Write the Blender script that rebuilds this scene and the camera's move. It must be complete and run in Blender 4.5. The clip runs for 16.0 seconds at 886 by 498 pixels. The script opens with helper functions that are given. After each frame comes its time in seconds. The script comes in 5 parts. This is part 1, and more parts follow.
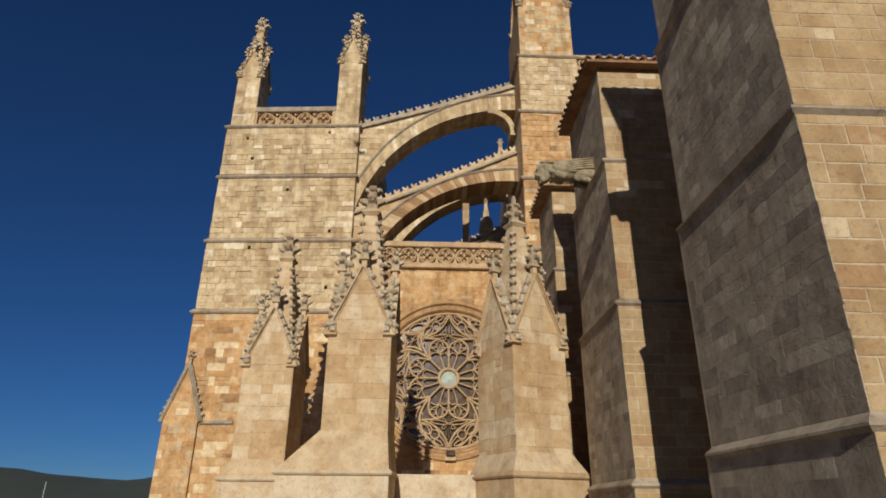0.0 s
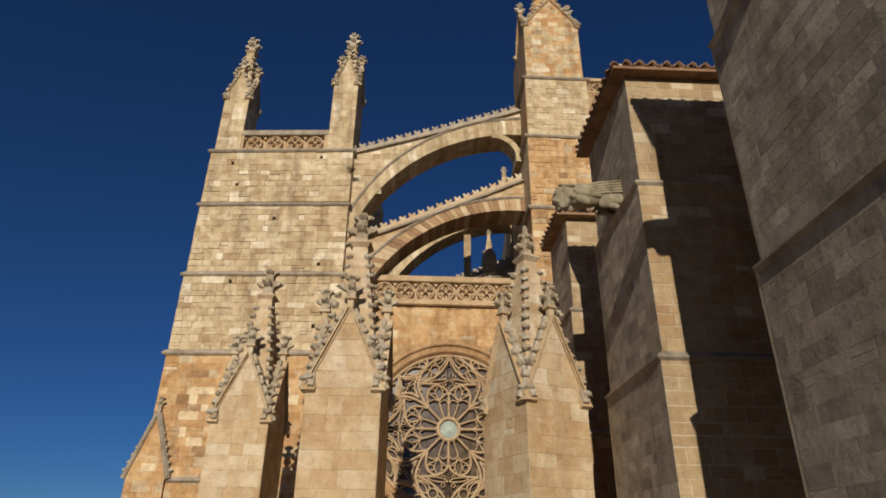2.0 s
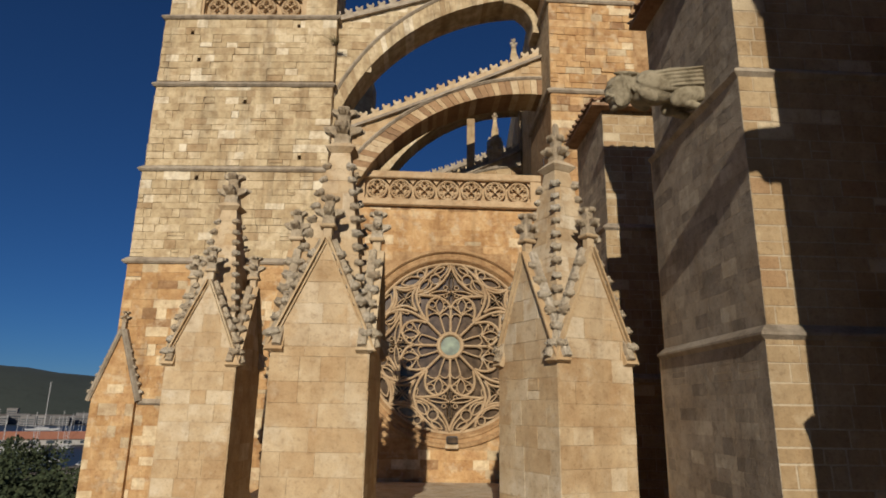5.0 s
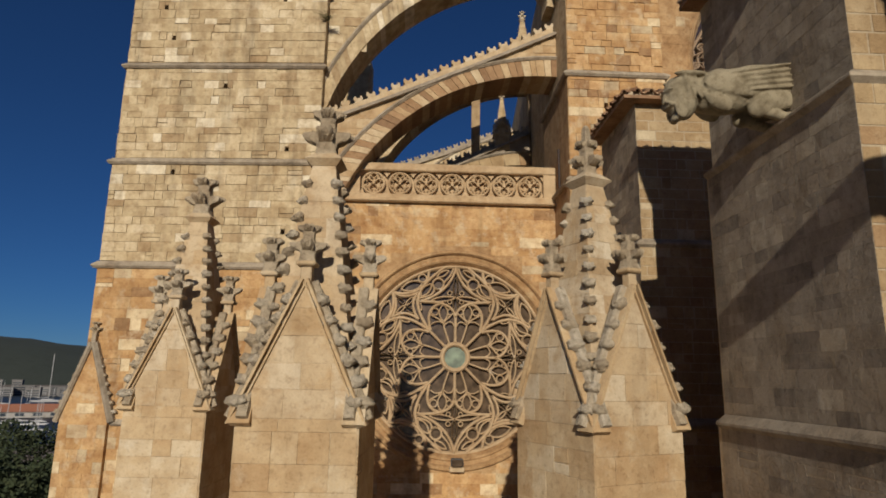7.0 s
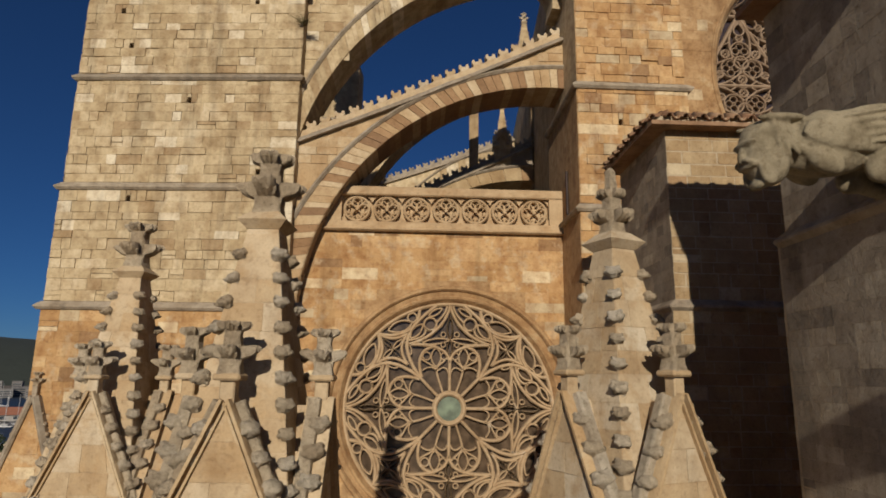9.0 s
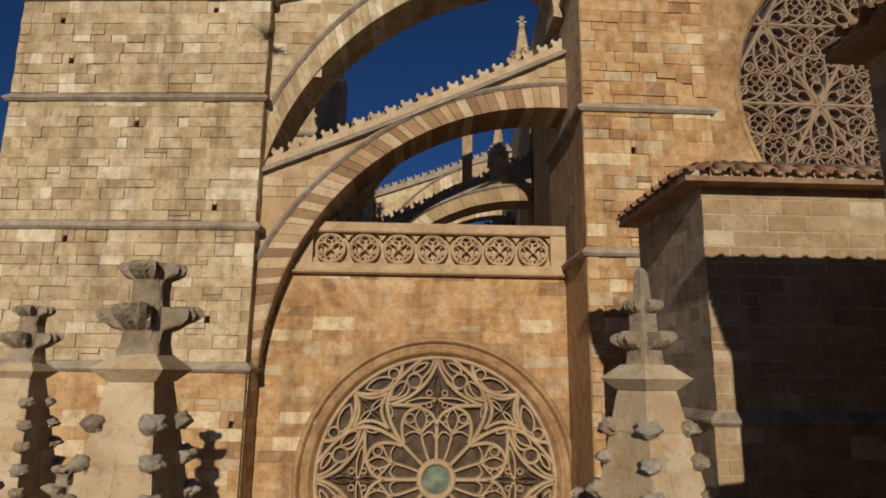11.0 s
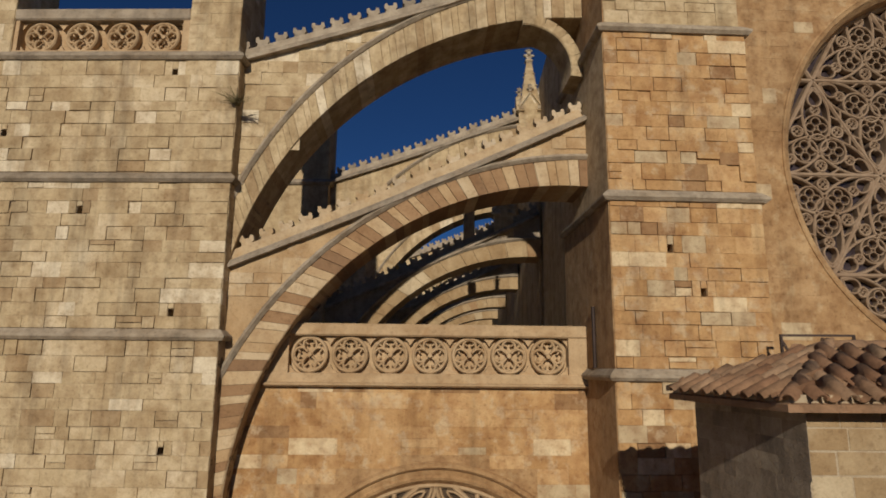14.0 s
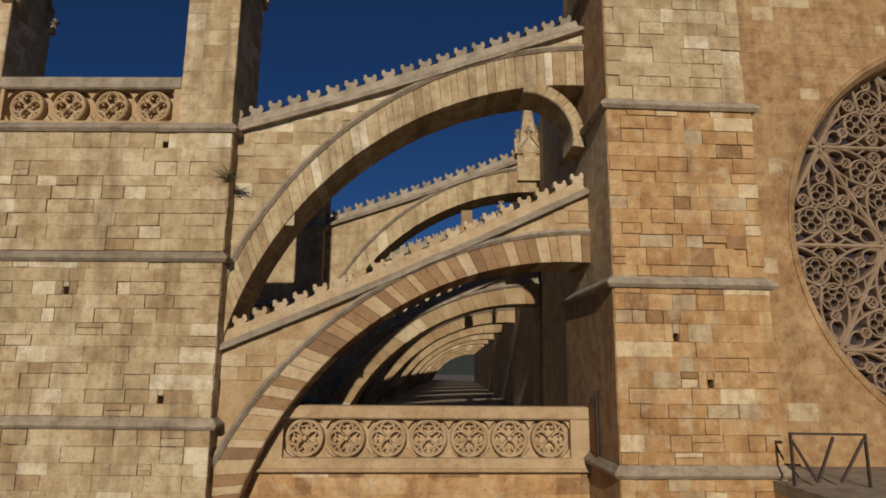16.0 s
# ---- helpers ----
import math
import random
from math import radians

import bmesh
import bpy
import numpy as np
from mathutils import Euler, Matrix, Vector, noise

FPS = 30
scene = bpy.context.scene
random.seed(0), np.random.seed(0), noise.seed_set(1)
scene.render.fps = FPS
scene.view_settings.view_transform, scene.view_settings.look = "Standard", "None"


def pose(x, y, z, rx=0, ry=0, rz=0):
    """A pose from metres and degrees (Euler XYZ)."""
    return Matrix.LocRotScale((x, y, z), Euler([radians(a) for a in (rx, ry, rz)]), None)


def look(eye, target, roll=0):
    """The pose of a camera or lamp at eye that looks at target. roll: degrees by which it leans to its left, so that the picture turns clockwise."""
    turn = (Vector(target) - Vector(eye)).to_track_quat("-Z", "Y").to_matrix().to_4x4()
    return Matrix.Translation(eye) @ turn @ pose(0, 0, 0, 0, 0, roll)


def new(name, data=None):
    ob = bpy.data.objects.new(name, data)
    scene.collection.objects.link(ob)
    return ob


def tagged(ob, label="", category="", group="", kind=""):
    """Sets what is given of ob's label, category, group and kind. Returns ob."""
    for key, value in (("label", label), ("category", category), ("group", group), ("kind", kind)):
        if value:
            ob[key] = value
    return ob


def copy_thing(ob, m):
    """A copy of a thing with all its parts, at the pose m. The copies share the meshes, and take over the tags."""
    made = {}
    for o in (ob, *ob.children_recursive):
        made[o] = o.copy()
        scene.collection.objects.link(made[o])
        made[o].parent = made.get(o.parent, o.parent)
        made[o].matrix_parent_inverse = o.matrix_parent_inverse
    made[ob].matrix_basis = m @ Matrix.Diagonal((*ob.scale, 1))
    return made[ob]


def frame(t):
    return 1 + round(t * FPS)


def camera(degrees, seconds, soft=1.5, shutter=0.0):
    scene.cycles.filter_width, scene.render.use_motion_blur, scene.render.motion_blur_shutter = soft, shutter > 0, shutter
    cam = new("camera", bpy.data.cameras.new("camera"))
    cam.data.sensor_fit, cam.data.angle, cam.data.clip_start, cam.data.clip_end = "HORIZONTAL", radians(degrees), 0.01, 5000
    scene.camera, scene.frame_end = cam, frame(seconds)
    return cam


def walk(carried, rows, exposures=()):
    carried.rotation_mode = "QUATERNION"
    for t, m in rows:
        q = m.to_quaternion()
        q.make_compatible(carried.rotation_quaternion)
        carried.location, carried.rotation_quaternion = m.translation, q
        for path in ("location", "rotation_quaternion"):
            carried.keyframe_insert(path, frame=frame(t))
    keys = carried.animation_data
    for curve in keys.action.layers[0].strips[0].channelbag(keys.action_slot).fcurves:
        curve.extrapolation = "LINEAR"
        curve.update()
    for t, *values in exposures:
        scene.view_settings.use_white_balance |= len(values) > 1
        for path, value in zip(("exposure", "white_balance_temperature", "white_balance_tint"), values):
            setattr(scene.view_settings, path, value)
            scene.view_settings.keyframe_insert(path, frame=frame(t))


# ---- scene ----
cam = camera(71.1, 16.0, soft=1.8)
METRES, EYE, TILT, LEAN, TURN = 28.0, 6.0, 23.0, -0.45, -2.2
ROWS = [
    (0.0, 0.0, 0.0, 0.0, 0.0, 0.0, -0.0),
    (0.5, 0.0003, 0.0325, -0.0056, 0.04, 1.86, -0.03),
    (1.0, -0.0005, 0.0631, -0.0049, -0.04, 3.02, -0.15),
    (1.5, -0.0004, 0.0991, 0.001, -0.06, 3.04, -0.22),
    (2.0, -0.0015, 0.1307, 0.0067, -0.06, 2.97, -0.29),
    (2.5, -0.0023, 0.1649, 0.0127, -0.08, 1.79, -0.38),
    (3.0, -0.003, 0.1949, 0.0187, -0.11, 0.76, -0.44),
    (3.5, -0.0047, 0.2255, 0.0253, -0.27, -0.72, -0.54),
    (4.0, -0.0058, 0.2546, 0.0316, -0.34, -3.53, -0.6),
    (4.5, -0.0091, 0.2859, 0.0394, -0.38, -6.37, -0.63),
    (7.0, -0.0158, 0.4349, 0.082, -0.27, -11.11, -0.59),
    (7.5, -0.0121, 0.469, 0.0885, -0.29, -11.09, -0.57),
    (8.0, -0.0088, 0.5011, 0.0945, -0.28, -11.11, -0.5),
    (8.5, -0.0059, 0.5358, 0.1024, -0.28, -11.12, -0.51),
    (9.0, -0.0027, 0.5688, 0.1115, -0.21, -11.17, -0.46),
    (11.5, 0.0188, 0.7319, 0.1683, -0.36, -11.68, -0.32),
    (12.0, 0.0215, 0.7598, 0.1849, -0.34, -11.73, -0.33),
    (12.5, 0.0221, 0.7839, 0.2009, -0.36, -11.84, -0.33),
    (13.0, 0.0222, 0.8094, 0.2175, -0.31, -11.88, -0.29),
    (13.5, 0.0193, 0.8327, 0.2328, -0.33, -11.93, -0.28),
    (14.0, 0.0159, 0.8516, 0.2521, -0.38, -12.0, -0.28),
    (14.5, 0.014, 0.8647, 0.2716, -0.48, -12.01, -0.3),
    (15.0, 0.0119, 0.8766, 0.2955, -0.57, -12.08, -0.31),
    (15.5, 0.0117, 0.8852, 0.3176, -0.64, -12.04, -0.34),
    (16.0, 0.0108, 0.8901, 0.3373, -0.85, -12.13, -0.45),
]
walk(cam, [(t, pose(0, 0, EYE, TILT, LEAN, TURN) @ pose(METRES * x, METRES * y, METRES * z, 90 + pitch, roll, yaw)) for t, x, y, z, yaw, pitch, roll in ROWS],
     exposures=((0.0, 0.1, 6080, 10), (4.5, 0.08, 6120, 10), (7.0, -0.06, 6170, 10), (9.0, -0.13, 6250, 11), (12.5, -0.27, 6270, 12), (16.0, -0.36, 6310, 11)))

# ---- world, sun and exposure ----
SUN_EL, SUN_AZ = 20.0, 6.0          # sun stands behind the first camera, a little to the left
world = bpy.data.worlds.new("sky")
scene.world = world
world.use_nodes = True
wn = world.node_tree.nodes
sky = wn.new("ShaderNodeTexSky")
sky.sky_type, sky.sun_disc = "NISHITA", False
sky.sun_elevation, sky.sun_rotation = radians(SUN_EL), radians(180 + SUN_AZ)
sky.altitude, sky.air_density, sky.dust_density, sky.ozone_density = 3500, 1.2, 0.05, 10.0
wn["Background"].inputs["Strength"].default_value = 0.038
world.node_tree.links.new(sky.outputs[0], wn["Background"].inputs[0])
sun = new("sun", bpy.data.lights.new("sun", "SUN"))
sun.data.energy, sun.data.angle, sun.data.color = 4.2, radians(0.53), (1.0, 0.90, 0.75)
sun.matrix_world = look((0, 0, 0), (math.sin(radians(SUN_AZ)) * math.cos(radians(SUN_EL)), math.cos(radians(SUN_AZ)) * math.cos(radians(SUN_EL)), -math.sin(radians(SUN_EL))))


# ---- materials ----
def material(name, shades, rough=0.9, grain=6.0, stain=(0.5, 0.4, 0.3), stain_amount=0.35, bump=0.25, pick=1.0, metallic=0.0, streak=0.0, pit=0.22, smear=None, odd=()):
    """Shades spread over the pieces by chance, with grain, blotches and relief at two scales."""
    m = bpy.data.materials.new(name)
    m.use_nodes = True
    t = m.node_tree
    n, ln = t.nodes, t.links.new
    bsdf = n["Principled BSDF"]
    bsdf.inputs["Roughness"].default_value, bsdf.inputs["Metallic"].default_value = rough, metallic
    geo, info = n.new("ShaderNodeNewGeometry"), n.new("ShaderNodeObjectInfo")
    add = n.new("ShaderNodeMath"); add.operation = "ADD"
    ln(info.outputs["Random"], add.inputs[0]); ln(geo.outputs["Random Per Island"], add.inputs[1])
    fract = n.new("ShaderNodeMath"); fract.operation = "FRACT"; ln(add.outputs[0], fract.inputs[0])

    def noise_node(scale, detail=4.0, rough_=0.6, squash=None):
        k = n.new("ShaderNodeTexNoise")
        k.inputs["Scale"].default_value, k.inputs["Detail"].default_value, k.inputs["Roughness"].default_value = scale, detail, rough_
        if squash:
            mp = n.new("ShaderNodeMapping"); mp.inputs["Scale"].default_value = squash
            ln(geo.outputs["Position"], mp.inputs[0]); ln(mp.outputs[0], k.inputs["Vector"])
        else:
            ln(geo.outputs["Position"], k.inputs["Vector"])
        return k
    big, mid, fine = noise_node(0.95, 7, 0.66), noise_node(grain * 0.4, 6), noise_node(grain * 4, 5, 0.7)
    # chance per piece, softened by a broad drift over the wall
    spread = n.new("ShaderNodeMapRange"); spread.inputs[1].default_value, spread.inputs[2].default_value = 0.3, 0.7
    ln(big.outputs[0], spread.inputs[0])
    mixr = n.new("ShaderNodeMix"); mixr.data_type = "FLOAT"; mixr.inputs[0].default_value = 1 - pick * 0.72
    ln(fract.outputs[0], mixr.inputs[2]); ln(spread.outputs[0], mixr.inputs[3])
    ramp = n.new("ShaderNodeValToRGB")
    ramp.color_ramp.interpolation = "LINEAR"
    while len(ramp.color_ramp.elements) < len(shades):
        ramp.color_ramp.elements.new(0.5)
    for e, (p, c) in zip(ramp.color_ramp.elements, shades):
        e.position, e.color = p, (*c, 1)
    ln(mixr.outputs[0], ramp.inputs[0])

    def mul(a, fac_socket, lo, hi, colour, amount):
        mr = n.new("ShaderNodeMapRange"); mr.inputs[1].default_value, mr.inputs[2].default_value, mr.inputs[4].default_value = lo, hi, amount
        ln(fac_socket, mr.inputs[0])
        mx = n.new("ShaderNodeMix"); mx.data_type, mx.blend_type = "RGBA", "MULTIPLY"
        ln(mr.outputs[0], mx.inputs[0]); ln(a, mx.inputs[6]); mx.inputs[7].default_value = (*colour, 1)
        return mx.outputs[2]
    c = ramp.outputs[0]
    for i, (colour, share) in enumerate(odd):       # single stones renewed or left from another quarry
        k = n.new("ShaderNodeMath"); k.operation = "MULTIPLY"; k.inputs[1].default_value = 7.31 + 5.17 * i
        ln(fract.outputs[0], k.inputs[0])
        w = n.new("ShaderNodeMath"); w.operation = "FRACT"; ln(k.outputs[0], w.inputs[0])
        g = n.new("ShaderNodeMath"); g.operation = "LESS_THAN"; g.inputs[1].default_value = share
        ln(w.outputs[0], g.inputs[0])
        mx = n.new("ShaderNodeMix"); mx.data_type = "RGBA"
        ln(g.outputs[0], mx.inputs[0]); ln(c, mx.inputs[6]); mx.inputs[7].default_value = (*colour, 1)
        c = mx.outputs[2]
    if smear:       # ragged pale patches of old pointing and scoured stone
        colour, lo, hi, amount = smear
        sm = noise_node(1.7, 7, 0.68)
        mr = n.new("ShaderNodeMapRange"); mr.inputs[1].default_value, mr.inputs[2].default_value, mr.inputs[4].default_value = lo, hi, amount
        ln(sm.outputs[0], mr.inputs[0])
        mx = n.new("ShaderNodeMix"); mx.data_type = "RGBA"
        ln(mr.outputs[0], mx.inputs[0]); ln(c, mx.inputs[6]); mx.inputs[7].default_value = (*colour, 1)
        c = mx.outputs[2]
    c = mul(c, mid.outputs[0], 0.42, 0.72, stain, stain_amount)
    c = mul(c, fine.outputs[0], 0.45, 0.8, (0.55, 0.5, 0.45), 0.45)
    pits = noise_node(grain * 1.6, 3, 0.5)
    c = mul(c, pits.outputs[0], 0.60, 0.67, (0.36, 0.29, 0.22), pit)
    worn = noise_node(grain * 0.75, 8, 0.72)
    c = mul(c, worn.outputs[0], 0.58, 0.68, (0.5, 0.41, 0.31), 0.42)
    patch = noise_node(0.9, 4, 0.6)
    c = mul(c, patch.outputs[0], 0.48, 0.68, (0.64, 0.54, 0.42), 0.5)
    if streak:
        s = noise_node(1.2, 5, 0.65, (1.0, 1.0, 0.12))
        c = mul(c, s.outputs[0], 0.5, 0.75, (0.33, 0.31, 0.3), streak)
    ln(c, bsdf.inputs["Base Color"])
    b1, b2 = n.new("ShaderNodeBump"), n.new("ShaderNodeBump")
    b1.inputs["Strength"].default_value, b1.inputs["Distance"].default_value = bump, 0.08
    b2.inputs["Strength"].default_value, b2.inputs["Distance"].default_value = bump, 0.02
    ln(worn.outputs[0], b1.inputs["Height"]); ln(fine.outputs[0], b2.inputs["Height"])
    ln(b1.outputs[0], b2.inputs["Normal"]); ln(b2.outputs[0], bsdf.inputs["Normal"])
    return m


CREAM = [(0.0, (0.38, 0.275, 0.145)), (0.2, (0.49, 0.37, 0.205)), (0.5, (0.575, 0.445, 0.255)), (0.75, (0.645, 0.515, 0.315)), (1.0, (0.72, 0.60, 0.40))]
GOLD = [(0.0, (0.38, 0.21, 0.08)), (0.3, (0.485, 0.285, 0.113)), (0.65, (0.575, 0.365, 0.163)), (1.0, (0.65, 0.455, 0.23))]
HONEY = [(0.0, (0.42, 0.26, 0.12)), (0.3, (0.48, 0.33, 0.17)), (0.6, (0.53, 0.39, 0.22)), (0.82, (0.60, 0.48, 0.31)), (0.9, (0.63, 0.53, 0.37)), (1.0, (0.44, 0.28, 0.13))]
AMBER = [(0.0, (0.32, 0.205, 0.095)), (0.4, (0.39, 0.27, 0.135)), (0.8, (0.45, 0.33, 0.18)), (1.0, (0.52, 0.41, 0.25))]
PALE = [(0.0, (0.45, 0.31, 0.16)), (0.35, (0.52, 0.39, 0.23)), (0.7, (0.57, 0.45, 0.29)), (1.0, (0.62, 0.53, 0.38))]
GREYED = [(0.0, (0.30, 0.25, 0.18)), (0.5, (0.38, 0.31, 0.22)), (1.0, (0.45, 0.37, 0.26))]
cream = material("limestone_cream", CREAM, stain=(0.5, 0.39, 0.28), stain_amount=0.6, streak=0.7, bump=0.75, pick=0.75, smear=((0.43, 0.31, 0.165), 0.52, 0.64, 0.42), odd=(((0.76, 0.65, 0.45), 0.08), ((0.45, 0.32, 0.17), 0.05)))
gold = material("limestone_gold", GOLD, stain=(0.55, 0.38, 0.27), stain_amount=0.65, streak=0.55, bump=0.6, pick=0.75, smear=((0.60, 0.47, 0.29), 0.53, 0.62, 0.6), odd=(((0.72, 0.57, 0.34), 0.09), ((0.35, 0.205, 0.09), 0.05), ((0.53, 0.41, 0.24), 0.08)))
honey = material("limestone_honey", HONEY, streak=0.25, bump=0.4, pick=0.8, smear=((0.60, 0.50, 0.34), 0.54, 0.68, 0.5))
amber = material("limestone_amber", AMBER, streak=0.35, bump=0.5, pick=0.8, smear=((0.54, 0.42, 0.25), 0.56, 0.68, 0.5), odd=(((0.56, 0.45, 0.28), 0.08), ((0.37, 0.235, 0.115), 0.05)))
plaster = material("worn_gold_render", [(0.0, (0.38, 0.222, 0.092)), (0.5, (0.455, 0.287, 0.133)), (1.0, (0.52, 0.35, 0.175))], stain=(0.5, 0.38, 0.28), stain_amount=0.75, streak=0.5, bump=0.55, pick=0.45, smear=((0.54, 0.40, 0.22), 0.56, 0.65, 0.6), odd=(((0.57, 0.44, 0.26), 0.05),))
pale = material("limestone_pale", PALE, bump=0.4, streak=0.3, pick=1.1, smear=((0.46, 0.30, 0.14), 0.5, 0.62, 0.55))
joint = material("mortar", [(0.0, (0.36, 0.26, 0.145)), (1.0, (0.47, 0.36, 0.215))], bump=0.5, smear=((0.09, 0.06, 0.035), 0.55, 0.6, 0.95))
lime_joint = material("lime_mortar", [(0.0, (0.42, 0.335, 0.215)), (1.0, (0.52, 0.425, 0.285))], bump=0.5)
weathered = material("limestone_weathered", GREYED, stain=(0.35, 0.33, 0.3), stain_amount=0.6, bump=0.5, streak=0.5)
tracery = material("tracery_stone", [(0.0, (0.43, 0.30, 0.165)), (1.0, (0.53, 0.385, 0.225))], bump=0.2, pick=0.3, smear=((0.56, 0.48, 0.36), 0.60, 0.68, 0.6))
rail_stone = material("balustrade_stone", [(0.0, (0.46, 0.315, 0.165)), (1.0, (0.55, 0.40, 0.23))], bump=0.3, pick=0.3, streak=0.3, smear=((0.42, 0.25, 0.11), 0.54, 0.66, 0.5))
beast_stone = material("lichened_stone", [(0.0, (0.27, 0.225, 0.14)), (0.5, (0.36, 0.30, 0.195)), (1.0, (0.44, 0.37, 0.25))], grain=9, stain=(0.35, 0.32, 0.26), stain_amount=0.8, bump=0.5)
carved = material("carved_stone", [(0.0, (0.42, 0.32, 0.20)), (0.5, (0.54, 0.44, 0.30)), (1.0, (0.64, 0.56, 0.43))], grain=13, stain=(0.35, 0.32, 0.28), stain_amount=0.6, bump=0.95)
tracery_dark = material("tracery_stone_dull", [(0.0, (0.29, 0.20, 0.125)), (1.0, (0.37, 0.27, 0.175))], bump=0.2, pick=0.4)
clay = material("roof_tile", [(0.0, (0.24, 0.12, 0.06)), (0.5, (0.33, 0.19, 0.10)), (1.0, (0.40, 0.27, 0.16))], stain=(0.3, 0.28, 0.25), stain_amount=0.7, bump=0.4)
iron = material("rusted_iron", [(0.0, (0.05, 0.035, 0.03)), (1.0, (0.09, 0.06, 0.045))], rough=0.6, metallic=0.6)
brown_fill = material("brown_voussoir", [(0.0, (0.24, 0.14, 0.07)), (0.5, (0.32, 0.19, 0.09)), (1.0, (0.40, 0.25, 0.125))], bump=0.5, stain=(0.5, 0.4, 0.33))
red_fill = material("aged_voussoir", [(0.0, (0.38, 0.23, 0.11)), (0.3, (0.46, 0.31, 0.155)), (0.6, (0.55, 0.41, 0.235)), (1.0, (0.62, 0.50, 0.32))], bump=0.5, smear=((0.40, 0.26, 0.13), 0.52, 0.64, 0.6), stain=(0.6, 0.45, 0.35))
dark_metal = material("lamp_metal", [(0.0, (0.06, 0.06, 0.06)), (1.0, (0.1, 0.1, 0.1))], rough=0.5)


def glass_material(name, colour, rough=0.15):
    m = bpy.data.materials.new(name)
    m.use_nodes = True
    n, ln = m.node_tree.nodes, m.node_tree.links.new
    b = n["Principled BSDF"]
    b.inputs["Roughness"].default_value = rough
    k = n.new("ShaderNodeTexNoise"); k.inputs["Scale"].default_value = 2.5
    g = n.new("ShaderNodeNewGeometry"); ln(g.outputs["Position"], k.inputs["Vector"])
    r = n.new("ShaderNodeValToRGB")
    r.color_ramp.elements[0].position, r.color_ramp.elements[1].position = 0.35, 0.7
    r.color_ramp.elements[0].color = (*[v * 0.6 for v in colour], 1)
    r.color_ramp.elements[1].color = (*[v * 1.5 for v in colour], 1)
    ln(k.outputs[0], r.inputs[0]); ln(r.outputs[0], b.inputs["Base Color"])
    bp = n.new("ShaderNodeBump"); bp.inputs["Strength"].default_value = 0.2; ln(k.outputs[0], bp.inputs["Height"]); ln(bp.outputs[0], b.inputs["Normal"])
    return m


glass = glass_material("leaded_glass", (0.085, 0.058, 0.036))
great_glass = glass_material("great_window_glass", (0.045, 0.034, 0.036))
hub_glass = glass_material("hub_glass", (0.13, 0.165, 0.105), 0.35)


# ---- mesh helpers ----
def finish(name, bm, mat, parent=None, label="", smooth=False):
    me = bpy.data.meshes.new(name)
    bmesh.ops.recalc_face_normals(bm, faces=bm.faces)
    bm.to_mesh(me); bm.free()
    if smooth:
        me.polygons.foreach_set("use_smooth", [True] * len(me.polygons))
    me.materials.append(mat)
    ob = new(name, me)
    if parent is not None:
        ob.parent = parent
    if label:
        tagged(ob, label)
    return ob


def part(name, bm, mat, parent, label="", smooth=False):
    return finish(name, bm, mat, parent, label, smooth)


def thing(name, m, label, category, group="", kind=""):
    ob = new(name)
    ob.empty_display_size = 0.3
    ob.matrix_basis = m
    return tagged(ob, label, category, group, kind)


def box(bm, x0, y0, z0, x1, y1, z1, chamfer=0.0):
    c = chamfer
    if c <= 0:
        vs = [bm.verts.new((x, y, z)) for z in (z0, z1) for y in (y0, y1) for x in (x0, x1)]
        for f in ((0, 1, 3, 2), (4, 6, 7, 5), (0, 4, 5, 1), (2, 3, 7, 6), (0, 2, 6, 4), (1, 5, 7, 3)):
            bm.faces.new([vs[i] for i in f])
        return
    r = bmesh.ops.create_cube(bm, size=1)["verts"]
    for v in r:
        v.co = ((x0 + x1) / 2 + v.co.x * (x1 - x0), (y0 + y1) / 2 + v.co.y * (y1 - y0), (z0 + z1) / 2 + v.co.z * (z1 - z0))
    es = list({e for v in r for e in v.link_edges})
    bmesh.ops.bevel(bm, geom=es, offset=c, segments=1, affect="EDGES")


def prism(bm, poly, to3, d0, d1):
    """A solid between depths d0 and d1 over the outline poly; to3(u, v, d) gives the place."""
    a = [bm.verts.new(to3(u, v, d0)) for u, v in poly]
    b = [bm.verts.new(to3(u, v, d1)) for u, v in poly]
    bm.faces.new(a); bm.faces.new(b[::-1])
    for i in range(len(poly)):
        j = (i + 1) % len(poly)
        bm.faces.new((a[i], a[j], b[j], b[i]))


def wall_xz(u, v, d):
    return (u, d, v)


def sweep(bm, pts, profile, to3, closed=False):
    """Sweeps a profile of (side, depth) along the flat line pts."""
    n, rings = len(pts), []
    P = [Vector(p) for p in pts]
    for i in range(n):
        a = P[i - 1] if (i > 0 or closed) else P[i]
        b = P[(i + 1) % n] if (i < n - 1 or closed) else P[i]
        d1, d2 = (P[i] - a), (b - P[i])
        d1 = d1.normalized() if d1.length > 1e-9 else d2.normalized()
        d2 = d2.normalized() if d2.length > 1e-9 else d1
        t = (d1 + d2)
        t = t.normalized() if t.length > 1e-6 else d1
        k = 1 / max(0.5, t.dot(d1))
        nrm = Vector((-t.y, t.x)) * k
        rings.append([bm.verts.new(to3(*(P[i] + nrm * s), d)) for s, d in profile])
    m = len(profile)
    for i in range(n if closed else n - 1):
        r, q = rings[i], rings[(i + 1) % n]
        for j in range(m):
            bm.faces.new((r[j], r[(j + 1) % m], q[(j + 1) % m], q[j]))
    if not closed:
        bm.faces.new(rings[0]); bm.faces.new(rings[-1][::-1])


